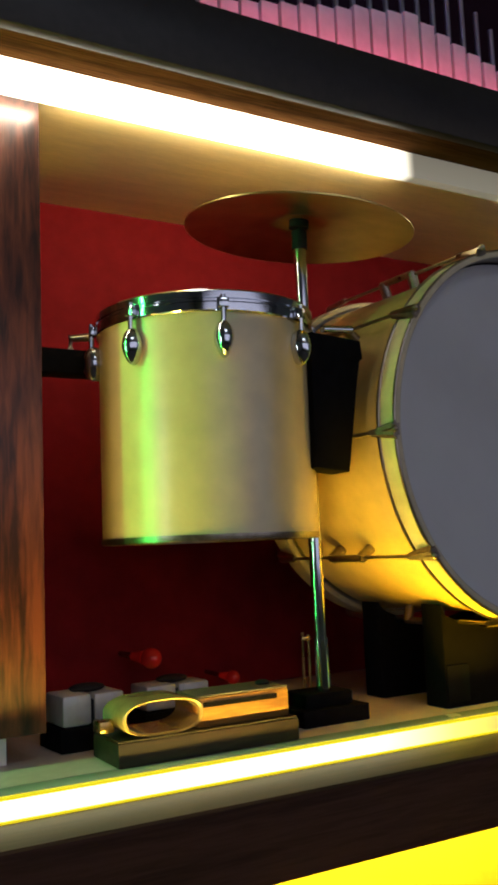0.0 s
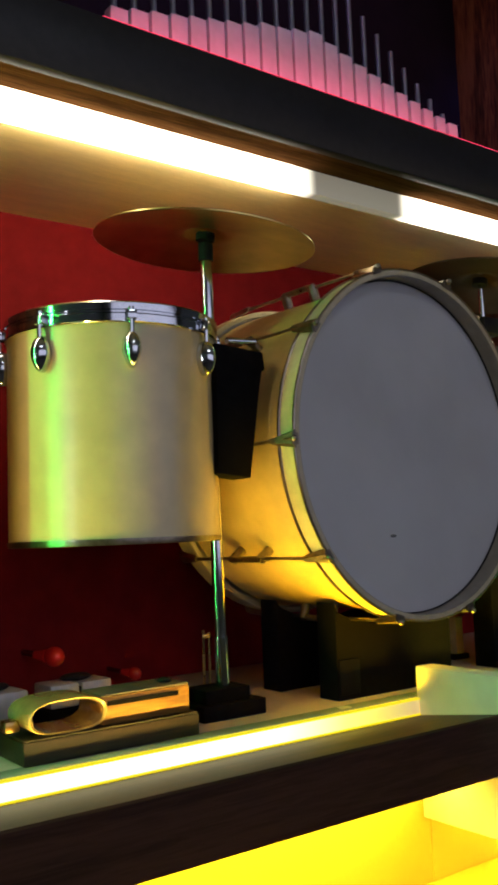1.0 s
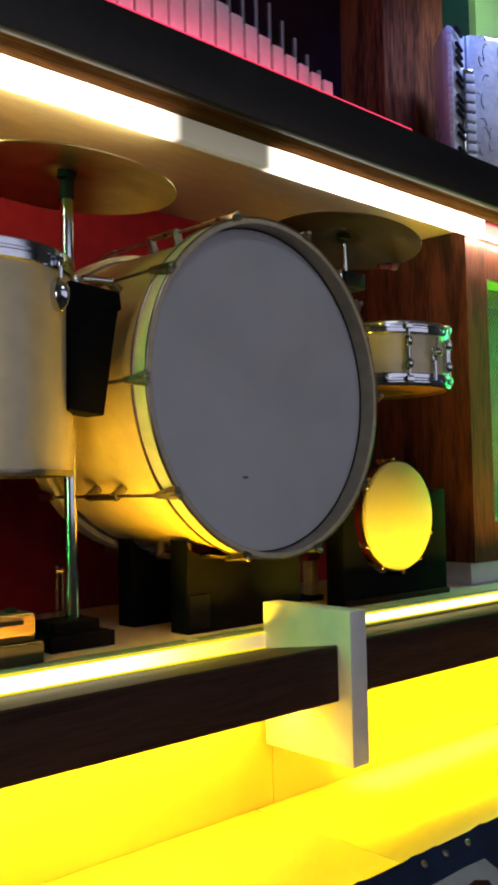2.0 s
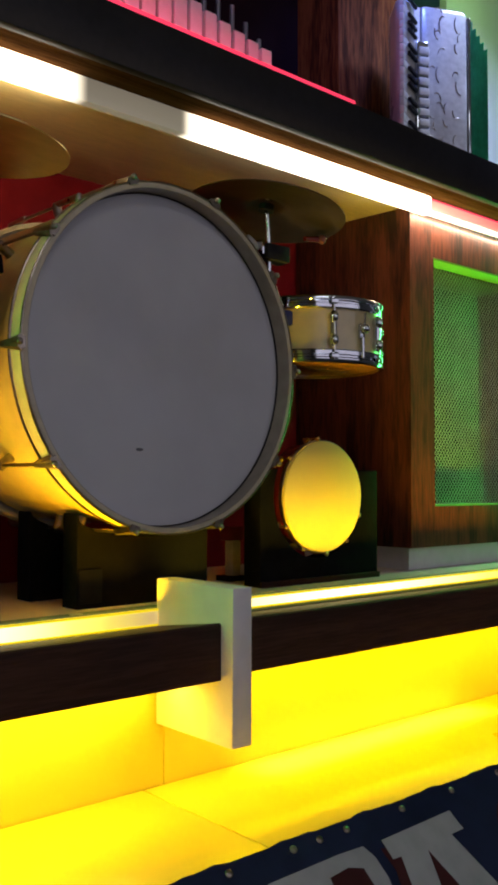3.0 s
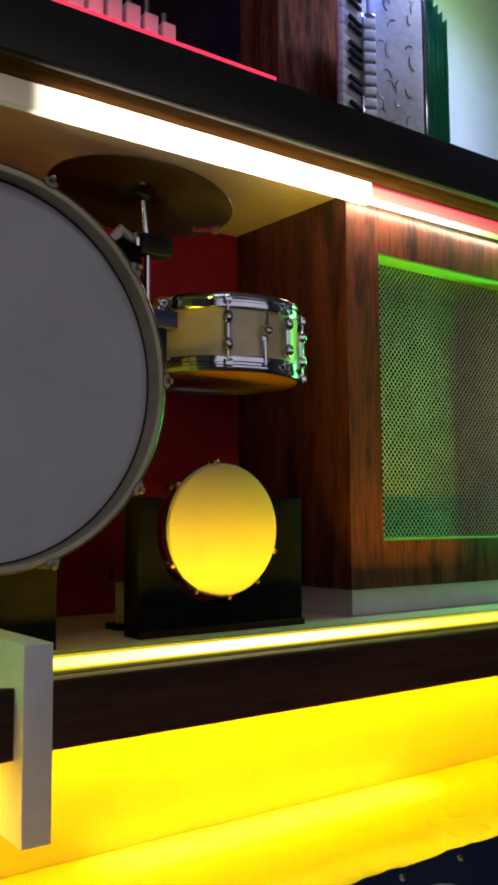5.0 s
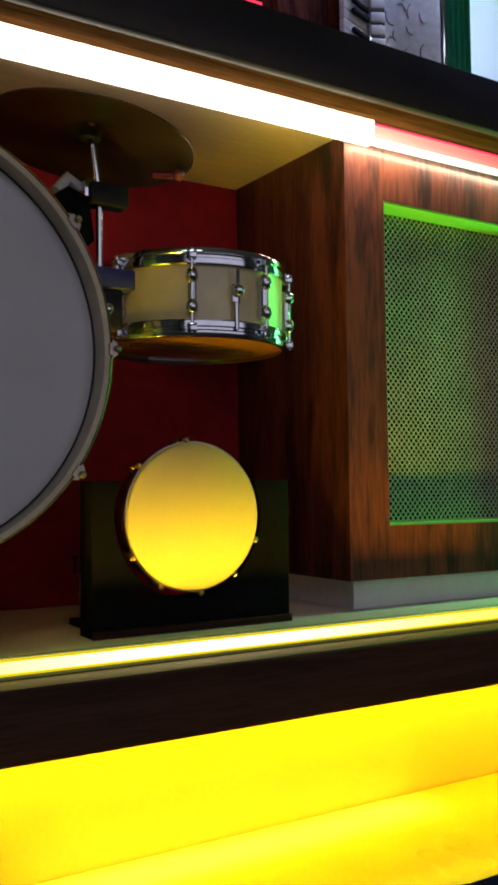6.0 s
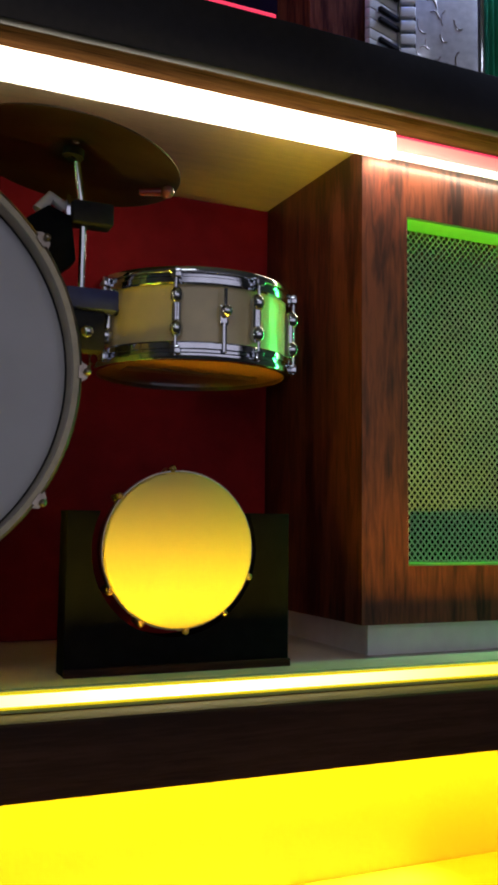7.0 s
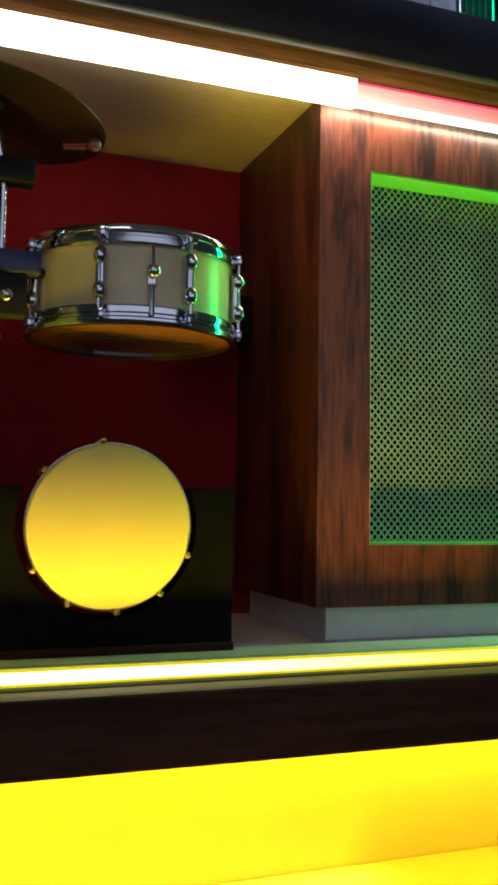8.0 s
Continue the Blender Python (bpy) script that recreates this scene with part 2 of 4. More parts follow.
for dull in (RED, UPPERDARK, DARKWOOD, UNDERWOOD, WALNUT):
    dull.node_tree.nodes["Principled BSDF"].inputs["Specular IOR Level"].default_value = 0.05
for satin, level in ((BLACK, 0.03), (GREYPLATE, 0.05), (BLACKBOARD, 0.25), (RUBBER, 0.15), (LEDGEWOOD, 0.08), (UNDERWOOD, 0.0)):
    satin.node_tree.nodes["Principled BSDF"].inputs["Specular IOR Level"].default_value = level

# ---- builders ----
X, Y, Z = Vector((1, 0, 0)), Vector((0, 1, 0)), Vector((0, 0, 1))


def finish(bm, name, material, parent=None, smooth=True, label=""):
    bmesh.ops.recalc_face_normals(bm, faces=bm.faces)
    me = bpy.data.meshes.new(name)
    bm.to_mesh(me)
    bm.free()
    me.materials.append(material)
    if smooth:
        me.polygons.foreach_set("use_smooth", [True] * len(me.polygons))
        me.set_sharp_from_angle(angle=radians(38))
    ob = new(name, me)
    if parent:
        ob.parent = parent
    if label:
        tagged(ob, label)
    return ob


def part(name, bm, material, parent, label=""):
    return finish(bm, name, material, parent, True, label)


def thing(name, at, label, category, group="", turn=0.0):
    ob = new(name)
    ob.empty_display_size = 0.05
    ob.matrix_world = pose(*at, 0, 0, turn)
    return tagged(ob, label, category, group)


def structure(name, bm, material, label="", category=""):
    return tagged(finish(bm, name, material), label, category or name.split("_")[0], "", "structure")


def box(bm, x0, x1, y0, y1, z0, z1, bevel=0.0):
    r = bmesh.ops.create_cube(bm, size=1.0, matrix=Matrix.Translation(((x0 + x1) / 2, (y0 + y1) / 2, (z0 + z1) / 2)) @ Matrix.Diagonal((x1 - x0, y1 - y0, z1 - z0, 1)))
    if bevel:
        es = list({e for v in r["verts"] for e in v.link_edges})
        bmesh.ops.bevel(bm, geom=es, offset=bevel, segments=2, affect="EDGES", profile=0.5)
    return bm


def boxes(*args, bevel=0.0):
    bm = bmesh.new()
    for a in args:
        box(bm, *a, bevel=bevel)
    return bm


def prism(points, axis, a, b, bevel=0.0):
    """A flat outline pushed from a to b along an axis; points are the two other coordinates in order."""
    bm = bmesh.new()

    def put(p, d):
        return {"x": (d, p[0], p[1]), "y": (p[0], d, p[1]), "z": (p[0], p[1], d)}[axis]
    lo = [bm.verts.new(put(p, a)) for p in points]
    hi = [bm.verts.new(put(p, b)) for p in points]
    n = len(points)
    bm.faces.new(lo)
    bm.faces.new(hi[::-1])
    for i in range(n):
        bm.faces.new((lo[i], hi[i], hi[(i + 1) % n], lo[(i + 1) % n]))
    if bevel:
        bmesh.ops.bevel(bm, geom=bm.edges[:], offset=bevel, segments=2, affect="EDGES", profile=0.5)
    return bm


def lathe(profile, segs=64, m=None, bm=None, closed=False):
    """Turn (radius, height) pairs about z, then move by m."""
    bm = bm or bmesh.new()
    m = m or Matrix()
    rings = []
    for r, h in profile:
        if r < 1e-6:
            rings.append([bm.verts.new(m @ Vector((0, 0, h)))])
        else:
            rings.append([bm.verts.new(m @ Vector((r * math.cos(2 * math.pi * i / segs), r * math.sin(2 * math.pi * i / segs), h))) for i in range(segs)])
    pairs = list(zip(rings, rings[1:]))
    if closed:
        pairs.append((rings[-1], rings[0]))
    for p, q in pairs:
        for i in range(segs):
            j = (i + 1) % segs
            if len(p) == 1 and len(q) == 1:
                continue
            if len(p) == 1:
                bm.faces.new((p[0], q[i], q[j]))
            elif len(q) == 1:
                bm.faces.new((p[i], p[j], q[0]))
            else:
                bm.faces.new((p[i], p[j], q[j], q[i]))
    return bm


def tube(points, r, segs=12, bm=None, r1=None):
    """A round bar along a line of points."""
    bm = bm or bmesh.new()
    pts = [Vector(p) for p in points]
    rings = []
    for i, p in enumerate(pts):
        d = (pts[min(i + 1, len(pts) - 1)] - pts[max(i - 1, 0)]).normalized()
        u = d.cross(Z if abs(d.z) < 0.9 else X).normalized()
        v = d.cross(u)
        rr = r if r1 is None else r + (r1 - r) * i / (len(pts) - 1)
        rings.append([bm.verts.new(p + rr * (math.cos(2 * math.pi * k / segs) * u + math.sin(2 * math.pi * k / segs) * v)) for k in range(segs)])
    for p, q in zip(rings, rings[1:]):
        for k in range(segs):
            bm.faces.new((p[k], p[(k + 1) % segs], q[(k + 1) % segs], q[k]))
    bm.faces.new(rings[0][::-1])
    bm.faces.new(rings[-1])
    return bm


def ball(at, r, scale=(1, 1, 1), bm=None, segs=16):
    bm = bm or bmesh.new()
    bmesh.ops.create_uvsphere(bm, u_segments=segs, v_segments=segs // 2 + 2, radius=r, matrix=Matrix.Translation(at) @ Matrix.Diagonal((*scale, 1)))
    return bm


def polar(r, deg, z=0.0):
    return Vector((r * math.cos(radians(deg)), r * math.sin(radians(deg)), z))


# ---- the room and the display wall ----
FRONT, BACK = 1.32, 1.78          # faces of the cabinets, of the red wall
DECK, CEIL = 1.08, 2.095          # shelf top and niche ceiling
structure("floor", boxes((-3.2, 6.2, -4.2, 2.7, -0.1, 0.0)), CARPET, "dark carpeted room floor", "floor")
structure("ceiling", boxes((-3.2, 6.2, -4.2, 2.7, 3.6, 3.7)), ROOM, "grey painted room ceiling", "ceiling")
structure("wall_south", boxes((-3.2, 6.2, -4.3, -4.2, 0, 3.6)), ROOM, "grey room wall behind the viewer", "wall")
structure("wall_west", boxes((-3.3, -3.2, -4.2, 2.7, 0, 3.6)), ROOM, "grey side wall of the room", "wall")
structure("wall_east", boxes((6.2, 6.3, -4.2, 2.7, 0, 3.6)), ROOM, "grey side wall of the room", "wall")
structure("wall_north", boxes((-3.2, 6.2, 2.5, 2.6, 0, 3.6)), UPPERDARK, "dark plum wall behind the display", "wall")

structure("wall_red", boxes((-0.4, 3.0, BACK, BACK + 0.03, DECK + 0.001, 2.13)), RED, "deep red painted back wall of the niche", "wall")
structure("shelf", boxes((-0.6, 4.2, 1.235, BACK + 0.03, 1.045, DECK)), SHELF, "pale grey laminate display shelf", "shelf")
structure("trim_glass_edge", boxes((-0.6, 1.372, 1.197, 1.2345, 1.045, DECK), (1.3722, 4.2, 1.218, 1.2345, 1.045, DECK), bevel=0.002), GLASSEDGE, "greenish frosted edge strip of the shelf", "trim")
structure("ceiling_niche", prism([(1.3195, 2.102), (BACK, 2.118), (BACK, 2.148), (1.3195, 2.148)], "x", 0.505, 2.297), CREAM, "cream laminate ceiling of the niche", "ceiling")

# lower light strip, ledge and fascia
strip = thing("led_strip", (0, 0, 0), "glowing yellow-white light strip along the shelf front", "light strip")
STEPBACK = 0.021                  # the ledge east of the bracket stands this much further back
for a, b, dy, z0, z1 in ((-0.6, 1.349, 0.0, 1.0455, 1.0785), (1.3955, 4.2, STEPBACK, 1.0530, 1.0785)):
    part("diffuser", boxes((a, b, 1.189 + dy, 1.1965 + dy, z0 + 0.0045, z1 - 0.004)), LOWLED, strip)
    part("acrylic_edge", boxes((a, b, 1.188 + dy, 1.1965 + dy, z1 - 0.0035, z1)), YELLIP, strip)
    part("acrylic_edge", boxes((a, b, 1.188 + dy, 1.1965 + dy, z0, z0 + 0.004)), YELLIP, strip)
LEDGE = [(0.997, 0.972), (0.997, 1.070), (1.0, 1.073), (1.196, 1.045), (1.196, 1.02), (1.05, 0.985), (1.05, 0.972)]
for a, b, dy in ((-0.6, 1.349, 0.0), (1.3955, 4.2, STEPBACK)):
    structure("fascia", prism([(y + dy, z) for y, z in LEDGE], "x", a, b), LEDGEWOOD, "dark glossy wooden ledge board under the shelf", "fascia")
structure("bracket", boxes((1.350, 1.395, 0.966, 1.196, 0.857, 1.137), bevel=0.002), WHITE, "white painted upright bracket dividing the ledge", "bracket")
# yellow lit recess under the shelf; the panel colour carries part of that light
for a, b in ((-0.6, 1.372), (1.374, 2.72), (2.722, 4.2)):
    structure("wall_recess", boxes((a, b, 1.2, 1.23, 0.70, 1.044 if a < 0 else 1.0), bevel=0.001), PANEL, "white gloss recess panel coloured as if lit yellow", "wall")
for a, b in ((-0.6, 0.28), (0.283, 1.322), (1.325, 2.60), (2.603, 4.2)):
    structure("recess_floor", boxes((a, b, 0.842, 1.199, 0.70, 0.735), bevel=0.0012), PANEL, "white gloss recess floor panel coloured as if lit yellow", "panel")
structure("counter_front", prism([(0.841, 0.735), (0.50, 0.3286), (0.50, 0.0), (1.2, 0.0), (1.2, 0.699), (0.841, 0.699)], "x", -0.6, 4.2), DARKWOOD, "dark wooden sloping counter front", "counter")

# upper shelf
structure("fascia_upper", boxes((-0.6, 5.2, 1.178, 1.20, 2.1215, 2.2375), bevel=0.002), BLACKBOARD, "black painted fascia of the upper shelf", "fascia")
structure("soffit", prism([(1.2005, 2.1235), (1.2925, 2.1372), (1.318, 2.1372), (1.318, 2.17), (1.2005, 2.17)], "x", -0.6, 5.2), UNDERWOOD, "brown wooden underside of the upper shelf", "soffit")
structure("shelf_upper", boxes((-0.6, 5.2, 1.201, 2.49, 2.1705, 2.225)), BLACKBOARD, "black upper display shelf", "shelf")
top = thing("led_strip", (0, 0, 0), "bright white light strip above the niche, partly unlit", "light strip")
part("diffuser", boxes((0.0, 2.361, 1.293, 1.3185, 2.0865, 2.1365), bevel=0.002), TOPLED, top)
part("rosy_diffuser", boxes((2.3615, 3.02, 1.304, 1.318, 2.0965, 2.1332), bevel=0.002), led("rosy_frosted_acrylic", [(2.36, 1.05, (1, 0.46, 0.34)), (2.62, 0.9, (1, 0.34, 0.28)), (2.85, 0.75, (1, 0.16, 0.16)), (3.02, 0.5, (1, 0.08, 0.12))], (0.62, 0.32, 0.28)), top, "dimly lit rosy frosted diffuser")
part("red_strip", boxes((2.3615, 3.02, 1.303, 1.318, 2.1334, 2.1366)), REDLED, top, "thin red glowing strip")
FADE = led("warm_led_leak", [(2.36, 6, WARM), (2.62, 3.5, WARM), (2.85, 0.3, (1, 0.5, 0.4)), (3.02, 0.1, (1, 0.3, 0.3))])
part("warm_strip", boxes((2.3615, 3.02, 1.293, 1.318, 2.0925, 2.0963)), FADE, top, "thin warm glowing line")

# cabinets left and right
left = thing("cabinet", (0.1, 1.5, DECK), "rosewood veneered pillar cabinet on a white plinth", "cabinet")
part("body", boxes((-0.6, 0.403, -0.18, 0.28, 0.045, 1.0145), bevel=0.0015), ROSEWOOD, left)
part("plinth", boxes((-0.6, 0.355, -0.14, 0.28, 0.0, 0.0445)), PLINTH, left, "white painted plinth")
OX0, OX1, OZ0, OZ1, CR = 2.405, 2.962, 1.258, 1.975, 3.0
right = thing("cabinet", (0, 0, DECK), "rosewood veneered cabinet with a metal mesh opening", "cabinet")
for piece in ((2.2975, OX0, FRONT, 1.775, 1.144, 2.1475), (OX1, CR, FRONT, 1.775, 1.144, 2.1475),
              (OX0, OX1, FRONT, 1.775, 1.144, OZ0), (OX0, OX1, FRONT, 1.775, OZ1, 2.1475)):
    bm = boxes(piece)
    bmesh.ops.translate(bm, verts=bm.verts, vec=(0, 0, -DECK))
    part("panel", bm, ROSEWOOD, right)
part("plinth", boxes((2.335, CR - 0.01, 1.36, 1.775, 0, 0.0635)), PLINTH, right, "white painted plinth")
MY = 1.385
liner = mat("pale_liner", (0.84, 0.82, 0.74), 0.4, vary=0.08, scale=40)
# green light from the east column, painted into the top and bottom liners
green_lit_liner = mat("green_lit_liner", (0.22, 0.62, 0.12), 0.4, vary=0.08, scale=40)
d = DECK
for piece in ((OX0, OX1, FRONT + 0.002, MY, OZ1 - 0.004 - d, OZ1 - d), (OX1 - 0.004, OX1, FRONT + 0.002, MY, OZ0 + 0.004 - d, OZ1 - 0.004 - d),
              (OX0, OX0 + 0.003, FRONT + 0.004, MY, OZ0 + 0.004 - d, OZ1 - 0.004 - d), (OX0, OX1, FRONT + 0.002, MY, OZ0 - d, OZ0 + 0.004 - d)):
    flatwise = piece[1] - piece[0] > 0.1
    part("frame", boxes(piece), green_lit_liner if flatwise else liner, right, "liner strip coloured as if lit green" if flatwise else "pale painted liner strip")
part("inner_back", boxes((OX0, OX1, 1.55, 1.56, OZ0 - d, OZ1 - d)), BLACK, right)


def lattice(x0, x1, z0, z1, y, px, pz, w, dep):
    """Crossing flat bars that make a diamond mesh, clipped to a rectangle."""
    bm = bmesh.new()
    k = pz / px
    span = (x1 - x0) * k
    n = int((z1 - z0 + span) / pz) + 1
    for sgn in (1, -1):
        for i in range(n):
            c = (z0 - span + i * pz) if sgn > 0 else (z0 + i * pz)
            # z = c + sgn*k*(x-x0)
            ends = []
            for x in (x0, x1):
                ends.append((x, c + sgn * k * (x - x0)))
            (xa, za), (xb, zb) = ends
            for lim in (z0, z1):
                if (za - lim) * (zb - lim) < 0:
                    t = (lim - za) / (zb - za)
                    xi = xa + t * (xb - xa)
                    if (lim == z0) == (za < zb):
                        xa, za = xi, lim
                    else:
                        xb, zb = xi, lim
            if min(za, zb) < z0 - 1e-6 or max(za, zb) > z1 + 1e-6 or xb - xa < 1e-4:
                continue
            dd = Vector((xb - xa, 0, zb - za)).normalized()
            nn = Vector((-dd.z, 0, dd.x)) * w / 2
            yo = y if sgn > 0 else y + 0.0012
            vs = []
            for yy in (yo, yo + dep):
                for p, s in (((xa, za), -1), ((xb, zb), -1), ((xb, zb), 1), ((xa, za), 1)):
                    vs.append(bm.verts.new((p[0] + s * nn.x, yy, p[1] + s * nn.z)))
            for f in ((0, 1, 2, 3), (7, 6, 5, 4), (0, 4, 5, 1), (1, 5, 6, 2), (2, 6, 7, 3), (3, 7, 4, 0)):
                bm.faces.new([vs[q] for q in f])
    return bm


part("mesh_grille", lattice(OX0 + 0.003, OX1 - 0.004, OZ0 + 0.004 - d, OZ1 - 0.004 - d, MY, 0.0145, 0.0170, 0.0030, 0.001), MESHMETAL, right, "diamond pattern expanded metal mesh")

# behind the upper shelf
structure("wall_upper", boxes((-0.6, 2.33, 1.80, 1.83, 2.226, 3.6)), UPPERDARK, "dark plum wall above the upper shelf", "wall")
structure("panel_wood", boxes((2.331, 2.66, 1.62, 1.83, 2.226, 3.6)), WALNUT, "brown wooden upright panel behind the accordion", "panel")
structure("wall_pale", boxes((3.03, 3.56, 1.72, 1.75, 2.226, 3.6)), PALEWALL, "pale painted panel washed with green and blue light", "wall")
col = thing("light_column", (3.66, 1.72, 2.226), "bright cyan glowing column on the upper shelf", "lamp")
part("tube", boxes((-0.10, 0.10, -0.02, 0.02, 0.0, 1.3), bevel=0.01), mat("cyan_glow", (0.3, 0.8, 0.7), 0.4, emit=(0.25, 1.0, 0.75), strength=2.2), col)
gcol = thing("light_column", (3.14, 1.290, DECK), "green glowing column beside the cabinet", "lamp")
part("tube", boxes((-0.03, 0.03, -0.025, 0.025, 0.0, 1.03), bevel=0.01), GREENLED, gcol)

# ---- drums ----


def swing(u, v, w, o):
    return Matrix(((u.x, v.x, w.x, o.x), (u.y, v.y, w.y, o.y), (u.z, v.z, w.z, o.z), (0, 0, 0, 1)))


ALONG = Matrix(((1, 0, 0, 0), (0, 0, 1, 0), (0, -1, 0, 0), (0, 0, 0, 1)))   # turns z into y


def bass_drum():
    R, L = 0.3402, 0.42
    base = Vector((1.363, 1.154, 1.565))
    ob = thing("bass_drum", base, "large ivory bass drum with white head and aged nickel fittings", "drum", turn=4.0)
    sh = R - 0.0165
    part("shell", lathe([(sh, 0.045), (sh, L - 0.045), (sh - 0.008, L - 0.045), (sh - 0.008, 0.045)], 96, ALONG, closed=True), PEARL2, ob)

    def hoop(y0, y1):
        return lathe([(R - 0.0105, y0), (R - 0.002, y0), (R, y0 + 0.002), (R, y1 - 0.002), (R - 0.002, y1), (R - 0.0105, y1)], 96, ALONG, closed=True)
    part("hoop", hoop(0.0, 0.042), HOOPWOOD, ob, "ivory wooden front hoop")
    part("hoop", hoop(L - 0.042, L), HOOPWOOD, ob, "ivory wooden back hoop")
    part("rim", lathe([(R + 0.0005, -0.001), (R + 0.0025, 0.0), (R + 0.0025, 0.004), (R + 0.0005, 0.005)], 96, ALONG, closed=True), STEEL, ob, "thin metal edge of the hoop")
    part("rim", lathe([(R + 0.0005, 0.037), (R + 0.0025, 0.038), (R + 0.0025, 0.0425), (R + 0.0005, 0.0435)], 96, ALONG, closed=True), STEEL, ob, "thin metal edge of the hoop")
    part("hoop_lining", lathe([(R - 0.0120, 0.001), (R - 0.0106, 0.001), (R - 0.0106, 0.041), (R - 0.0120, 0.041)], 96, ALONG, closed=True), HOOPLINING, ob, "brown varnished inside of the front hoop")
    prof = [(0, 0.0345), (R - 0.034, 0.0345), (R - 0.020, 0.0352), (R - 0.0125, 0.0375)]
    part("drumhead", lathe(prof, 96, ALONG), HEAD, ob, "matt white batter head with a small dark mark")
    part("flesh_hoop", lathe([(R - 0.0146, 0.0350), (R - 0.0122, 0.0338), (R - 0.0122, 0.0373), (R - 0.0146, 0.0371)], 96, ALONG, closed=True), RUBBER, ob)
    part("drumhead", lathe([(0, L - 0.02), (R - 0.0110, L - 0.02)], 96, ALONG), HEAD, ob, "white back head")
    part("stain", ball((-0.062, 0.0342, -0.178), 0.006, (1.5, 0.12, 0.5)), mat("grey_smudge", (0.16, 0.16, 0.17), 0.6), ob, "small dark mark on the head")
    for k in range(10):
        a = 181 + 36 * k
        u = polar(1, a)
        rad = Vector((u.x, 0, u.y))
        tan = Vector((-u.y, 0, u.x))
        m = swing(tan, Y, rad, Vector())

        def P(s, y, r):
            return m @ Vector((s, y, r))
        rod = part("tension_rod", tube([P(0, -0.004, R + 0.009), P(0, L + 0.004, R + 0.009)], 0.0032, 8), STEEL, ob)
        for y0, s in ((0.0, 1), (L, -1)):
            bm = bmesh.new()
            pts = [(-0.016, y0 - s * 0.004, R + 0.001), (0.016, y0 - s * 0.004, R + 0.001), (0.006, y0 + s * 0.05, R + 0.006), (-0.006, y0 + s * 0.05, R + 0.006)]
            lo = [bm.verts.new(P(*p)) for p in pts]
            hi = [bm.verts.new(P(p[0] * 0.6, p[1], p[2] + 0.009)) for p in pts]
            bm.faces.new(lo[::-1])
            bm.faces.new(hi)
            for i in range(4):
                bm.faces.new((lo[i], lo[(i + 1) % 4], hi[(i + 1) % 4], hi[i]))
            tip = [(-0.010, y0 - s * 0.005, R - 0.004), (0.010, y0 - s * 0.005, R - 0.004), (0.010, y0 - s * 0.005, R + 0.008), (-0.010, y0 - s * 0.005, R + 0.008)]
            lo = [bm.verts.new(P(*p)) for p in tip]
            hi = [bm.verts.new(P(p[0], p[1] + s * 0.004, p[2])) for p in tip]
            bm.faces.new(lo)
            bm.faces.new(hi[::-1])
            for i in range(4):
                bm.faces.new((lo[i], hi[i], hi[(i + 1) % 4], lo[(i + 1) % 4]))
            part("claw", bm, STEEL, rod)
        bm = tube([P(0, L / 2 - 0.045, R + 0.012), P(0, L / 2 + 0.045, R + 0.012)], 0.0065, 8)
        for y in (L / 2 - 0.04, L / 2 + 0.04):
            tube([P(0, y, sh), P(0, y, R + 0.014)], 0.010, 10, bm)
        part("lug", bm, STEEL, rod)
        part("rod_nut", ball(P(0, -0.008, R + 0.009), 0.006), STEEL, rod)
    return ob


bass_drum()


def cradle(at, x0, x1, y0, y1, top, cx, cz, r, label):
    """A black plank with a round seat cut into its top, standing on the shelf."""
    ob = thing("drum_cradle", at, label, "stand", "drum cradles")
    pts = [(x0, 0.0), (x1, 0.0), (x1, top)]
    hw = math.sqrt(max(0, r * r - (top - cz) ** 2))
    a1 = math.atan2(top - cz, min(hw, x1 - cx))
    a0 = math.atan2(top - cz, -min(hw, cx - x0))
    if a0 > 0:
        a0 -= 2 * math.pi
    if cx + hw < x1:
        pts.append((cx + hw, top))
    n = 28
    for i in range(1, n):
        a = a1 + (a0 - a1) * i / n
        pts.append((cx + r * math.cos(a), cz + r * math.sin(a)))
    if cx - hw > x0:
        pts.append((cx - hw, top))
    pts.append((x0, top))
    part("board", prism(pts, "y", y0, y1, 0.0012), BLACK, ob)
    return ob


for y, x0 in ((1.265, 1.213), (1.43, 1.200)):
    at = (1.366, y, DECK)
    c = cradle(at, x0 - 1.366, 0.165, 0, 0.055, 0.185, 0.0, 1.565 - DECK, 0.352, "black painted wooden cradle under the bass drum")
    if y < 1.3:
        part("plate", boxes((-0.150, -0.098, -0.003, -0.0005, 0.010, 0.075), bevel=0.0008), GREYPLATE, c, "dull grey plate on the front")


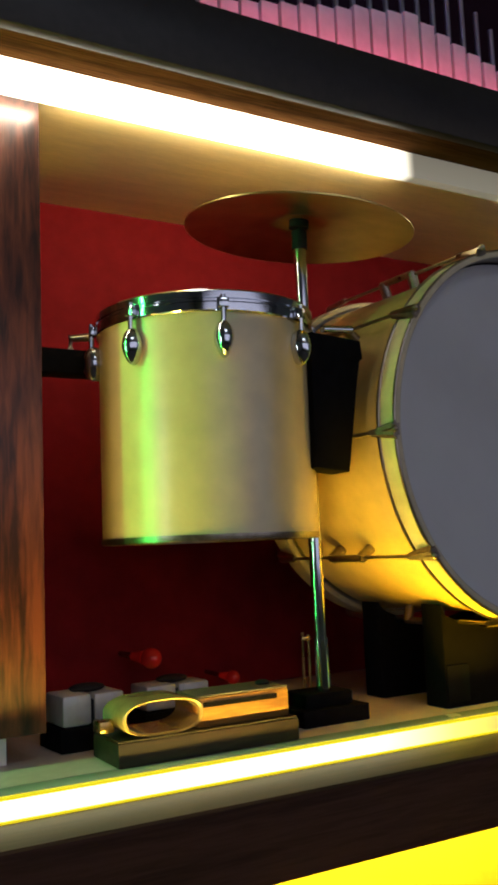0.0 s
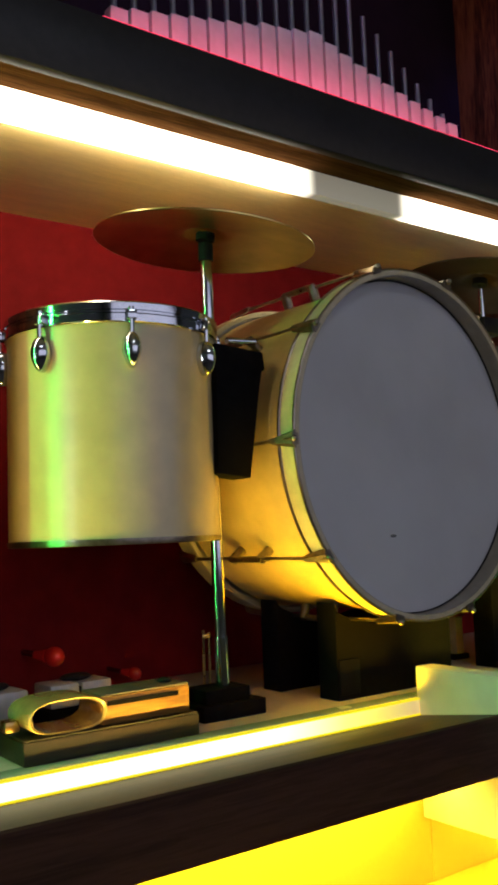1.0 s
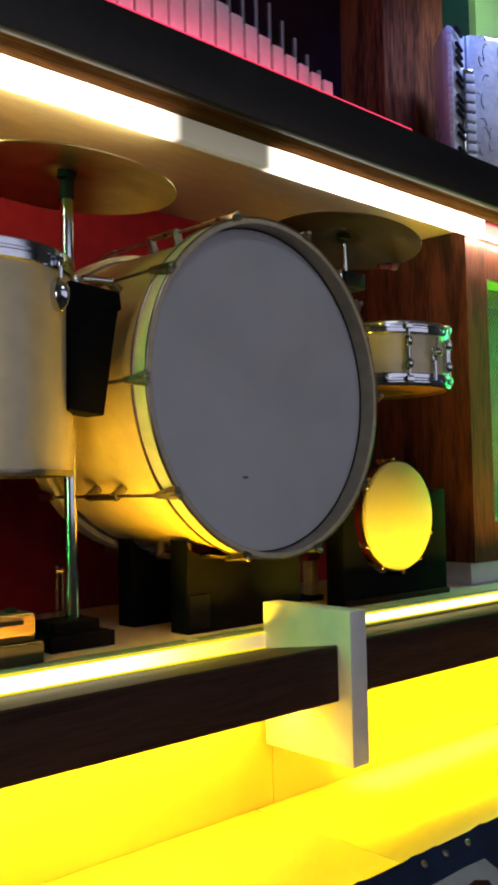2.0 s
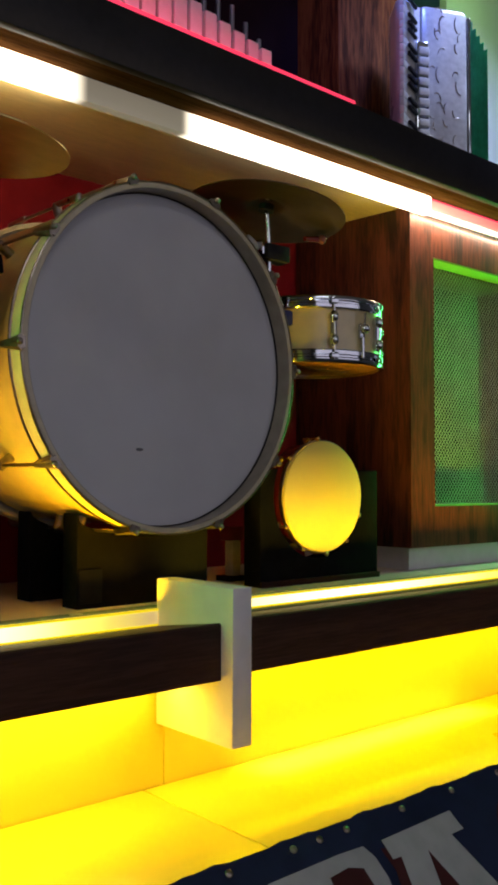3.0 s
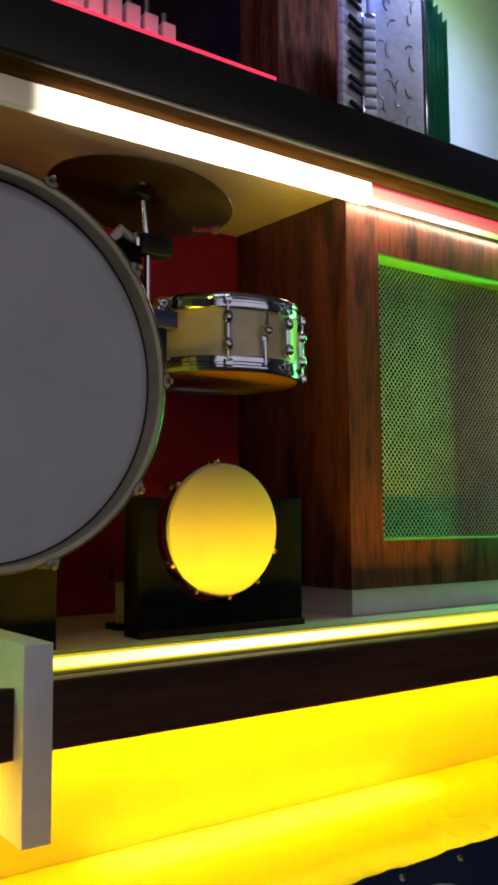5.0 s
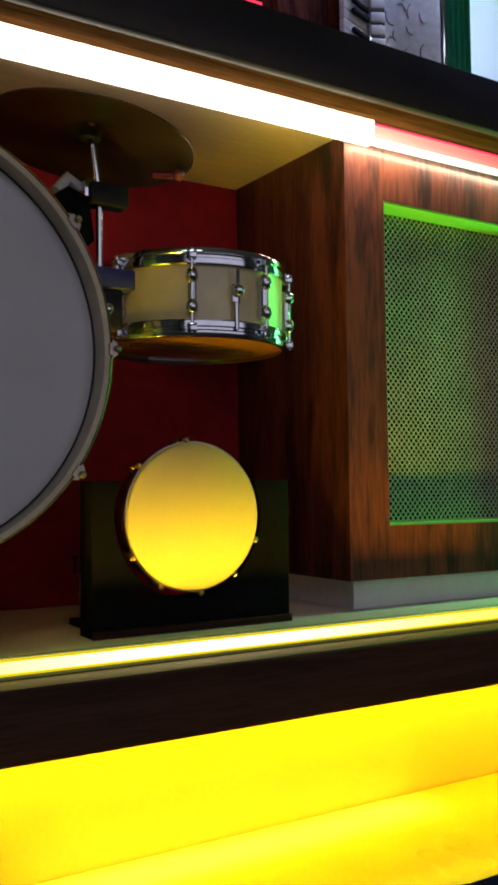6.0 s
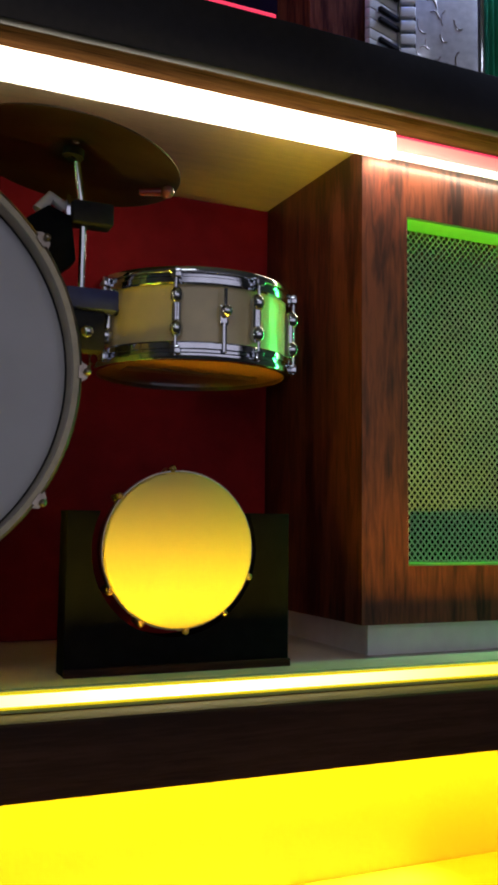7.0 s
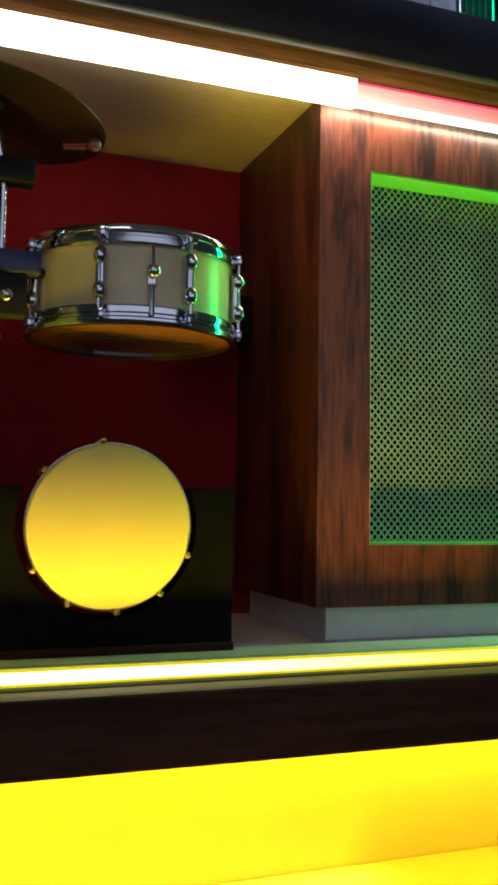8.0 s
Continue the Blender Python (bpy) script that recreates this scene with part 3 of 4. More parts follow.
def tom():
    cx, cy, r = 0.807, 1.370, 0.1825
    z0, z1 = 1.392, 1.7455
    ob = thing("tom_drum", (cx, cy, z0), "cream lacquered tom drum with chrome hoop and teardrop lugs", "drum")
    H = z1 - z0
    part("shell", lathe([(r, 0.008), (r, H + 0.012), (r - 0.008, H + 0.012), (r - 0.008, 0.008)], 96, closed=True), PEARL, ob)
    part("bottom_band", lathe([(r - 0.010, 0.0), (r + 0.001, 0.0), (r + 0.0015, 0.002), (r + 0.0015, 0.010), (r - 0.010, 0.010)], 96, closed=True), STEEL, ob, "dull grey metal band")
    part("hoop", lathe([(r - 0.004, H + 0.002), (r + 0.004, H - 0.002), (r + 0.006, H), (r + 0.006, H + 0.012), (r + 0.0035, H + 0.0145), (r + 0.0035, H + 0.018), (r + 0.006, H + 0.0195),
                        (r + 0.006, H + 0.030), (r + 0.003, H + 0.033), (r - 0.003, H + 0.032), (r - 0.004, H + 0.02)], 96, closed=True), CHROME, ob, "bright chrome hoop")
    part("drumhead", lathe([(0, H + 0.020), (r - 0.0045, H + 0.020)], 64), HEAD, ob, "white head")
    for k in range(8):
        a = 251.8 + 45 * k
        m = Matrix.Translation(polar(r, a)) @ pose(0, 0, 0, 0, 0, a + 90)
        bm = ball((0, -0.008, H - 0.047), 0.5, (0.032, 0.040, 0.060), None, 16)
        for v in bm.verts:            # narrow towards the lower tip
            t = (H - 0.047 - v.co.z) / 0.030
            if t > 0:
                v.co.x *= 1 - 0.35 * t
            v.co.y = min(v.co.y, 0.004)
        bmesh.ops.transform(bm, matrix=m, verts=bm.verts)
        lug = part("lug", bm, CHROME, ob, "chrome teardrop lug")
        part("tension_rod", tube([m @ Vector((0, -0.012, H - 0.04)), m @ Vector((0, -0.012, H + 0.022))], 0.0042, 8), CHROME, lug)
        bm2 = boxes((-0.009, 0.009, -0.017, -0.004, H + 0.001, H + 0.017), bevel=0.002)
        bmesh.ops.transform(bm2, matrix=m, verts=bm2.verts)
        part("claw", bm2, CHROME, lug)
    return ob


tom()


def snare():
    cx, cy, r = 1.957, 1.376, 0.178
    z0, z1 = 1.612, 1.772
    ob = thing("snare_drum", (cx, cy, z0), "cream snare drum with chrome hoops, lugs and strainer", "drum")
    H = z1 - z0
    part("shell", lathe([(r, 0.012), (r, H - 0.012), (r - 0.006, H - 0.012), (r - 0.006, 0.012)], 96, closed=True), PEARL, ob)
    for z, s in ((0.0, 1), (H, -1)):
        prof = [(r - 0.002, z), (r + 0.008, z), (r + 0.0095, z + s * 0.002), (r + 0.0095, z + s * 0.010), (r + 0.006, z + s * 0.013), (r + 0.006, z + s * 0.017), (r + 0.0095, z + s * 0.019),
                (r + 0.0095, z + s * 0.028), (r + 0.007, z + s * 0.031), (r + 0.001, z + s * 0.031)]
        part("hoop", lathe(prof, 96, closed=True), CHROME, ob, "bright chrome hoop")
    part("drumhead", lathe([(0, H - 0.010), (r, H - 0.010)], 64), HEAD, ob, "white batter head")
    part("drumhead", lathe([(0, 0.008), (r, 0.008)], 64), HEADUNDER, ob, "translucent amber snare-side head")
    part("snare_band", boxes((-0.13, 0.13, -0.016, 0.016, 0.005, 0.0075), bevel=0.001), STEEL, ob, "dull metal snare wires")
    for k in range(8):
        a = 242.2 + 45 * k
        m = Matrix.Translation(polar(r, a)) @ pose(0, 0, 0, 0, 0, a + 90)
        bm = bmesh.new()
        for z in (0.052, H - 0.052):
            ball((0, -0.010, z), 0.5, (0.024, 0.030, 0.032), bm, 12)
        tube([(0, -0.008, 0.046), (0, -0.008, H - 0.046)], 0.0085, 10, bm)
        bmesh.ops.transform(bm, matrix=m, verts=bm.verts)
        lug = part("lug", bm, CHROME, ob, "chrome double lug")
        part("tension_rod", tube([m @ Vector((0, -0.015, 0.004)), m @ Vector((0, -0.015, H - 0.004))], 0.003, 8), CHROME, lug)
        for z in (0.006, H - 0.022):
            bm = boxes((-0.009, 0.009, -0.021, -0.008, z, z + 0.016), bevel=0.002)
            bmesh.ops.transform(bm, matrix=m, verts=bm.verts)
            part("claw", bm, CHROME, lug)
    a = 267.5
    m = Matrix.Translation(polar(r, a)) @ pose(0, 0, 0, 0, 0, a + 90)
    bm = boxes((-0.008, 0.008, -0.011, 0.0, 0.060, 0.098), bevel=0.004)
    ball((0, -0.018, 0.084), 0.0115, (1, 1, 1), bm)
    tube([(0, -0.014, 0.09), (-0.002, -0.020, 0.122)], 0.0032, 8, bm)
    tube([(0, -0.010, 0.014), (0, -0.009, 0.064)], 0.0045, 8, bm)
    bmesh.ops.transform(bm, matrix=m, verts=bm.verts)
    part("strainer", bm, CHROME, ob, "chrome snare strainer with lever")
    return ob


snare()


def small_drum():
    c = Vector((1.910, 1.279, 1.291))
    R = 0.1355
    ob = thing("small_drum", c, "small hand drum with cream head and brass fittings, standing upright", "drum")
    part("shell", lathe([(R - 0.006, 0.004), (R - 0.006, 0.075), (R - 0.012, 0.075), (R - 0.012, 0.004)], 72, ALONG, closed=True), DARKRED, ob, "dark red lacquered shell")
    part("drumhead", lathe([(0, 0.0), (R - 0.006, 0.0), (R - 0.002, 0.0015), (R, 0.005), (R, 0.014), (R - 0.003, 0.014), (R - 0.003, 0.004)], 72, ALONG), SKIN, ob, "cream skin head")
    part("hoop", lathe([(R + 0.0005, 0.008), (R + 0.003, 0.008), (R + 0.003, 0.018), (R + 0.0005, 0.018)], 72, ALONG, closed=True), STEEL, ob, "thin metal hoop")
    for a in (-150, -118, -84, -52, -20, 96, 140):
        u = polar(1, a)
        rad = Vector((u.x, 0, u.y))
        p = rad * (R + 0.006)
        bm = tube([p + Vector((0, 0.008, 0)), p + Vector((0, 0.06, 0))], 0.0028, 8)
        ball(p + Vector((0, 0.010, 0)), 0.0065, (1, 1, 1), bm, 10)
        ball(p + Vector((0, 0.045, 0)) - rad * 0.004, 0.008, (1, 1.6, 1), bm, 10)
        part("lug", bm, BRASS, ob, "small brass lug")
    return ob


small_drum()
st = cradle((1.915, 1.292, DECK), -0.199, 0.214, 0.008, 0.066, 0.277, -0.005, 0.211, 0.152, "black wooden stand with a round cut-out for a drum")
part("base_lip", boxes((-0.200, 0.215, 0.0, 0.0075, 0.0, 0.014), bevel=0.001), DARKWOOD, st, "dark brown lower edge")

# ---- cymbals ----


def cymbal(at, normal, r, metal, label):
    ob = new("cymbal")
    ob.empty_display_size = 0.05
    n = Vector(normal).normalized()
    ob.matrix_world = Matrix.Translation(at) @ n.to_track_quat("Z", "Y").to_matrix().to_4x4()
    tagged(ob, label, "cymbal", "cymbals")
    top = [(0.006, 0.026), (0.018, 0.024), (0.034, 0.016), (0.044, 0.010), (0.06, 0.0085), (r * 0.6, 0.004), (r * 0.9, -0.004), (r, -0.009)]
    low = [(q, h - 0.0022) for q, h in top[::-1]]
    part("plate", lathe(top + low, 96, closed=True), metal, ob)
    part("felt", lathe([(0.005, -0.004), (0.018, -0.004), (0.018, 0.010), (0.005, 0.010)], 24, closed=True), RUBBER, ob, "black felt washer")
    return ob


cymbal((0.983, 1.322, 1.958), (0.057, -0.09, 1), 0.208, BRONZE, "golden bronze cymbal on a chrome stand")
cymbal((1.698, 1.261, 1.954), (0.138, -0.015, 1), 0.184, SHADEDBRONZE, "bronze cymbal above the snare drum, coloured as if in shade")
cs = thing("cymbal_stand", (0.984, 1.324, DECK), "straight chrome cymbal stand on a black stepped base", "stand")
part("base", boxes((-0.062, 0.072, -0.04, 0.05, 0.0, 0.028), bevel=0.002), BLACK, cs)
part("base_step", boxes((-0.05, 0.045, -0.03, 0.04, 0.0285, 0.052), bevel=0.002), BLACK, cs)
part("lower_tube", tube([(0.006, 0, 0.0525), (0.004, 0, 0.14)], 0.0135, 20), CHROME, cs)
part("tube", tube([(0.004, 0, 0.14), (0, 0, 0.835)], 0.0115, 20), CHROME, cs)
part("sleeve", tube([(0, 0, 0.835), (0, -0.001, 0.868)], 0.014, 20), RUBBER, cs, "black rubber sleeve")

# ---- mounts between the drums ----
tm = thing("tom_mount", (0.975, 1.215, 1.50), "black folded metal mount between tom and bass drum", "bracket")
part("plate", prism([(-0.052, 0.005), (0.016, -0.002), (0.040, 0.150), (0.046, 0.190), (0.056, 0.192), (0.052, 0.224), (-0.050, 0.232)], "y", 0.0, 0.055, 0.002), BLACK, tm)
part("clamp_bolt", tube([(-0.03, -0.006, 0.236), (0.03, -0.006, 0.240)], 0.006, 10), CHROME, tm, "chrome clamp bolt")
part("arm", boxes((0.02, 0.075, 0.056, 0.09, 0.04, 0.075), bevel=0.003), BLACK, tm)
part("arm", boxes((-0.11, -0.02, 0.056, 0.09, 0.10, 0.135), bevel=0.003), BLACK, tm)
wb = thing("wall_arm", (0.505, 1.47, 1.69), "black square arm holding the tom to the cabinet", "bracket")
part("bar", boxes((0.0, 0.165, 0, 0.05, 0, 0.042), bevel=0.002), BLACK, wb)
part("wing_bolt", tube([(0.10, 0.02, 0.0425), (0.10, 0.02, 0.065), (0.13, 0.01, 0.068)], 0.007, 10), STEEL, wb, "nickel wing bolt")

sm = thing("snare_mount", (1.722, 1.278, 1.70), "black clamps and chrome rod holding snare and cymbal", "bracket")
part("rod", tube([(0.0, 0, -0.005), (0.0, 0, 0.15), (-0.016, -0.012, 0.245)], 0.0062, 14), CHROME, sm)
part("clamp", boxes((-0.022, 0.048, -0.022, 0.02, 0.140, 0.178), bevel=0.003), RUBBER, sm, "black clamp block")
part("thumb_screw", boxes((-0.032, -0.0225, -0.014, 0.008, 0.150, 0.186), bevel=0.002), CHROME, sm, "chrome thumb screw")
part("arm", prism([(-0.115, 0.06), (-0.04, 0.05), (-0.012, 0.075), (-0.0225, 0.15), (-0.06, 0.165), (-0.10, 0.135)], "y", -0.012, 0.03, 0.003), BLACK, sm)
part("strap", tube([(-0.03, 0.012, 0.170), (-0.055, 0.01, 0.185), (-0.075, 0.008, 0.158)], 0.011, 10), IVORY, sm, "pale cloth tie")
part("taped_clamp", boxes((-0.028, 0.062, -0.018, 0.018, -0.006, 0.030), bevel=0.004), BLUETAPE, sm, "clamp wrapped in blue tape")
part("lower_clamp", boxes((-0.024, 0.042, -0.008, 0.03, -0.075, -0.0065), bevel=0.004), RUBBER, sm)
part("knob", ball((0.008, -0.016, -0.045), 0.012), CHROME, sm, "chrome knob")
part("side_arm", tube([(0.04, 0.01, 0.012), (0.075, 0.035, 0.005)], 0.008, 10), RUBBER, sm)
rs = thing("red_stick", (1.722, 1.262, 1.90), "red stick with a clear rounded tip under the cymbal", "stick")
part("shaft", tube([(0.088, -0.014, 0.004), (0.125, -0.020, 0.008)], 0.006, 12, None, 0.008), DARKRED, rs)
part("tip", ball((0.138, -0.022, 0.0095), 0.0115), mat("clear_rosy_plastic", (0.30, 0.08, 0.07), 0.08, vary=0.1, coat=0.8), rs, "clear glossy tip")
sw = thing("wall_arm", (2.19, 1.50, 1.69), "black arm fixing the snare drum to the red wall", "bracket")
part("bar", boxes((-0.10, 0.0, 0.055, 0.279, 0.012, 0.052), bevel=0.002), BLACK, sw)
part("plate", boxes((-0.05, 0.098, 0.150, 0.175, -0.01, 0.10), bevel=0.002), BLACK, sw)

# ---- small instruments on the shelf ----
tb = thing("slit_block", (0.725, 1.225, DECK), "honey coloured slit block with oval mouth on a dark wooden base", "instrument")
OILED = veneer("dark_oiled_wood", (0.008, 0.005, 0.002), (0.018, 0.010, 0.003), (0.034, 0.018, 0.005), 0.5, (0.8, 9, 9))
part("base", boxes((-0.149, 0.150, 0.0, 0.105, 0.0, 0.034), bevel=0.0025), OILED, tb)
part("base_top", boxes((-0.147, 0.148, 0.002, 0.103, 0.0345, 0.0365)), OILED, tb)
part("block", boxes((-0.02, 0.140, 0.012, 0.085, 0.037, 0.0805), bevel=0.003), YELLOWWOOD, tb)
part("slot", boxes((-0.010, 0.118, 0.0105, 0.0118, 0.0660, 0.0735)), BLACK, tb, "dark sound slot")
part("cap", boxes((-0.02, 0.139, 0.013, 0.084, 0.0808, 0.0835), bevel=0.001), mat("grey_lacquered_lid", (0.10, 0.085, 0.07), 0.65, vary=0.2), tb, "grey lacquered lid")
bm = bmesh.new()
rings = []
N = 40
for y, k in ((0.006, 1.0), (0.003, 0.96), (0.006, 0.90), (0.05, 0.88), (0.085, 0.85), (0.085, 1.0)):
    ring = []
    for i in range(N):
        a = 2 * math.pi * i / N
        ca, sa = math.cos(a), math.sin(a)
        px = 0.064 * math.copysign(abs(ca) ** 0.7, ca) * k
        pz = 0.0255 * math.copysign(abs(sa) ** 0.8, sa) * (k if k > 0.95 else k - 0.04)
        ring.append(bm.verts.new((-0.076 + px, y, 0.0628 + pz)))
    rings.append(ring)
for i in range(len(rings)):
    p, q = rings[i], rings[(i + 1) % len(rings)]
    for k in range(N):
        bm.faces.new((p[k], p[(k + 1) % N], q[(k + 1) % N], q[k]))
part("mouth", bm, mat("pale_lacquered_wood", (0.32, 0.24, 0.10), 0.25, vary=0.3, scale=40, coat=0.5), tb, "oval open mouth with pale lacquered rim")
part("screw", boxes((-0.165, -0.142, 0.03, 0.06, 0.045, 0.062), bevel=0.003), BRASS, tb, "brass side screw")
part("knob", ball((0.115, 0.05, 0.086), 0.008, (1.5, 1.5, 0.6)), RUBBER, tb)


def metal_box(at, w, dpt, h, base_h, label):
    ob = thing("percussion_box", at, label, "instrument", "percussion boxes", 4)
    if base_h:
        part("base", boxes((-0.006, w + 0.004, -0.006, dpt, 0, base_h), bevel=0.002), BLACK, ob)
    part("shell", boxes((0, w * 0.46, 0, dpt - 0.01, base_h + 0.0005, base_h + h), bevel=0.005), GREYMETAL, ob)
    part("shell", boxes((w * 0.52, w, 0.004, dpt - 0.012, base_h + 0.0005, base_h + h * 0.96), bevel=0.004), GREYMETAL, ob)
    part("hinge", boxes((w * 0.465, w * 0.515, 0.006, dpt - 0.02, base_h + 0.0005, base_h + h * 0.8), bevel=0.001), RUBBER, ob)
    part("knob", ball((w * 0.55, dpt * 0.5, base_h + h + 0.004), 0.016, (1.9, 1.2, 0.45)), RUBBER, ob, "black rubber pad")
    return ob


metal_box((0.545, 1.375, DECK), 0.105, 0.085, 0.048, 0.036, "pale grey metal percussion box on a black base")
metal_box((0.715, 1.45, DECK), 0.125, 0.075, 0.042, 0.030, "pale grey metal percussion box with a black pad")


def red_knob(at, r):
    ob = thing("red_mallet", at, "red glossy ball mallet fixed to the red wall", "mallet", "red mallets")
    part("head", ball((0, 0, 0), r, (1.0, 1.15, 1.0)), REDGLASS, ob)
    part("collar", tube([(-r * 0.6, r * 0.5, 0.002), (-r * 1.3, r * 1.6, 0.004)], r * 0.66, 14, None, r * 0.4), REDGLASS, ob)
    part("handle", tube([(-r * 1.3, r * 1.6, 0.004), (-r * 1.6, BACK - at[1] - 0.0005, 0.006)], r * 0.3, 10), DARKRED, ob)


red_knob((0.832, 1.70, 1.168), 0.021)
red_knob((1.016, 1.70, 1.112), 0.0145)
tr = thing("rod_pair", (1.026, 1.43, DECK), "pair of thin brass rods on a small black foot", "instrument")
part("foot", boxes((-0.02, 0.02, -0.015, 0.015, 0, 0.012), bevel=0.002), BLACK, tr)
part("rod", tube([(-0.007, 0, 0.0125), (-0.006, 0, 0.14)], 0.0028, 8), BRASS, tr)
part("rod", tube([(0.007, 0, 0.0125), (0.006, 0, 0.135)], 0.0028, 8), BRASS, tr)
part("tie", boxes((-0.010, 0.010, -0.004, 0.004, 0.125, 0.132), bevel=0.001), BRASS, tr)
wk = thing("wooden_block", (1.78, 1.45, DECK), "small beige wooden block with a red cap", "instrument")
part("body", boxes((-0.020, 0.006, 0, 0.03, 0.014, 0.10), bevel=0.002), mat("beige_wood", (0.42, 0.30, 0.16), 0.45, vary=0.3), wk)
part("foot", boxes((-0.034, 0.02, -0.004, 0.05, 0.0, 0.0135), bevel=0.002), BLACK, wk)
part("cap", boxes((-0.035, 0.012, -0.002, 0.034, 0.1005, 0.135), bevel=0.003), DARKRED, wk, "dark red cap")

# ---- graded pipes on the upper shelf ----
pr = thing("pipe_row", (0.86, 1.363, 2.226), "graded white pipe blocks with metal rods on red lit base", "instrument")
part("base", boxes((-0.06, 1.262, 0.008, 0.19, 0, 0.1305), bevel=0.002), UPPERDARK, pr, "dark base board")
part("red_strip", boxes((-0.06, 1.262, 0.0, 0.085, 0.131, 0.1410), bevel=0.002), REDLED, pr, "red glowing strip")
count = 22
for i in range(count):
    x = 0.008 + 0.0475 * i
    d0 = abs(i - 11)
    top_z = 2.575 - (0.0103 * d0 if i < 11 else 0.0148 * d0 - 0.0004 * d0 * d0) - 2.226
    if i == 8:
        top_z += 0.006
    w = 0.040 - 0.0006 * max(0, i - 11)
    blk = part("pipe_block", boxes((x, x + w, 0.097, 0.125, 0.1310, top_z), bevel=0.0015), PIPEWHITE, pr)
    rod_top = top_z + (0.20 if i < 14 else 0.20 - 0.022 * (i - 14))
    part("rod", tube([(x + w * 0.75, 0.14, 0.1310), (x + w * 0.75, 0.14, rod_top)], 0.0065, 10), mat("blue_grey_metal", (0.30, 0.30, 0.36), 0.35, 0.7) if i == 0 else bpy.data.materials["blue_grey_metal"], pr)

# ---- accordion ----
ac = thing("accordion", (2.385, 1.44, 2.226), "white pearloid piano accordion with green bellows standing upright", "accordion", turn=-25)
part("body", boxes((0.088, 0.250, 0.0, 0.16, 0.0, 0.558), bevel=0.020), PEARLOID, ac)
part("keybed", prism([(0.002, -0.040), (0.058, 0.006), (0.087, 0.006), (0.087, 0.10), (0.03, 0.10), (0.002, 0.0)], "z", 0.01, 0.548, 0.003), IVORY, ac)
for i in range(22):
    z = 0.020 + i * 0.0232
    part("white_key", prism([(-0.014, -0.056), (-0.004, -0.066), (0.064, -0.004), (0.056, 0.004)], "z", z, z + 0.0218, 0.0018), IVORY, ac)
    if i % 7 not in (2, 6):
        part("black_key", prism([(0.014, -0.0545), (0.021, -0.062), (0.068, -0.016), (0.062, -0.0085)], "z", z + 0.0175, z + 0.0275, 0.002), RUBBER, ac)
part("switch_plate", boxes((0.066, 0.104, -0.014, -0.0005, 0.03, 0.43), bevel=0.003), CHROME, ac)
for i in range(12):
    z = 0.04 + i * 0.0315
    part("switch", boxes((0.068, 0.102, -0.026, -0.0145, z, z + 0.0235), bevel=0.004), IVORY, ac)
rng = random.Random(4)
for i in range(34):
    c0 = Vector((rng.uniform(0.118, 0.230), -0.0002, rng.uniform(0.03, 0.53)))
    a, s = rng.uniform(0, math.pi), rng.uniform(0.009, 0.018)
    arc = [c0 + Vector((s * math.cos(a + t), 0, 1.7 * s * math.sin(a + t))) for t in (0, 0.5, 1.0, 1.5, 2.0)]
    part("scroll", tube(arc, 0.0018, 6), STEEL, ac)
part("side_trim", boxes((0.2505, 0.259, 0.004, 0.16, 0.004, 0.54), bevel=0.003), CHROME, ac)
for i in range(5):
    x = 0.260 + i * 0.013
    part("bellows_fold", prism([(x, 0.022), (x + 0.0062, 0.006), (x + 0.0125, 0.022), (x + 0.0125, 0.15), (x, 0.15)], "z", 0.0, 0.530 - 0.020 * i), BELLOWS, ac)

# ---- enamel sign lying on the recess floor ----
sg = thing("enamel_sign", (1.0, 0.835, 0.7405), "navy enamel sign with grey-white lettering and rivets on the counter", "sign")
sg.matrix_world = pose(1.0, 0.835, 0.7405, 50, 0, 0)
edge = [(0.02 * i - 0.4, 0.0022 * math.sin(i * 0.7) + 0.0014 * math.sin(i * 1.9 + 1) - 0.002) for i in range(0, 106)]
part("plate", prism([(-0.4, -0.52), (1.70, -0.52)] + edge[::-1], "z", 0.0, 0.005), NAVY, sg)


def flat(name, pts, level, material):
    """A thin enamel shape; points are world x and the way down the slope."""
    z = 0.0052 + 0.0009 * level
    return part(name, prism([(x - 1.0, -s - 0.016) for x, s in pts], "z", z, z + 0.0007), material, sg)


def ringpts(cx, cy, rx, ry, n=36):
    return [(cx + rx * math.cos(2 * math.pi * i / n), cy + ry * math.sin(2 * math.pi * i / n)) for i in range(n)]


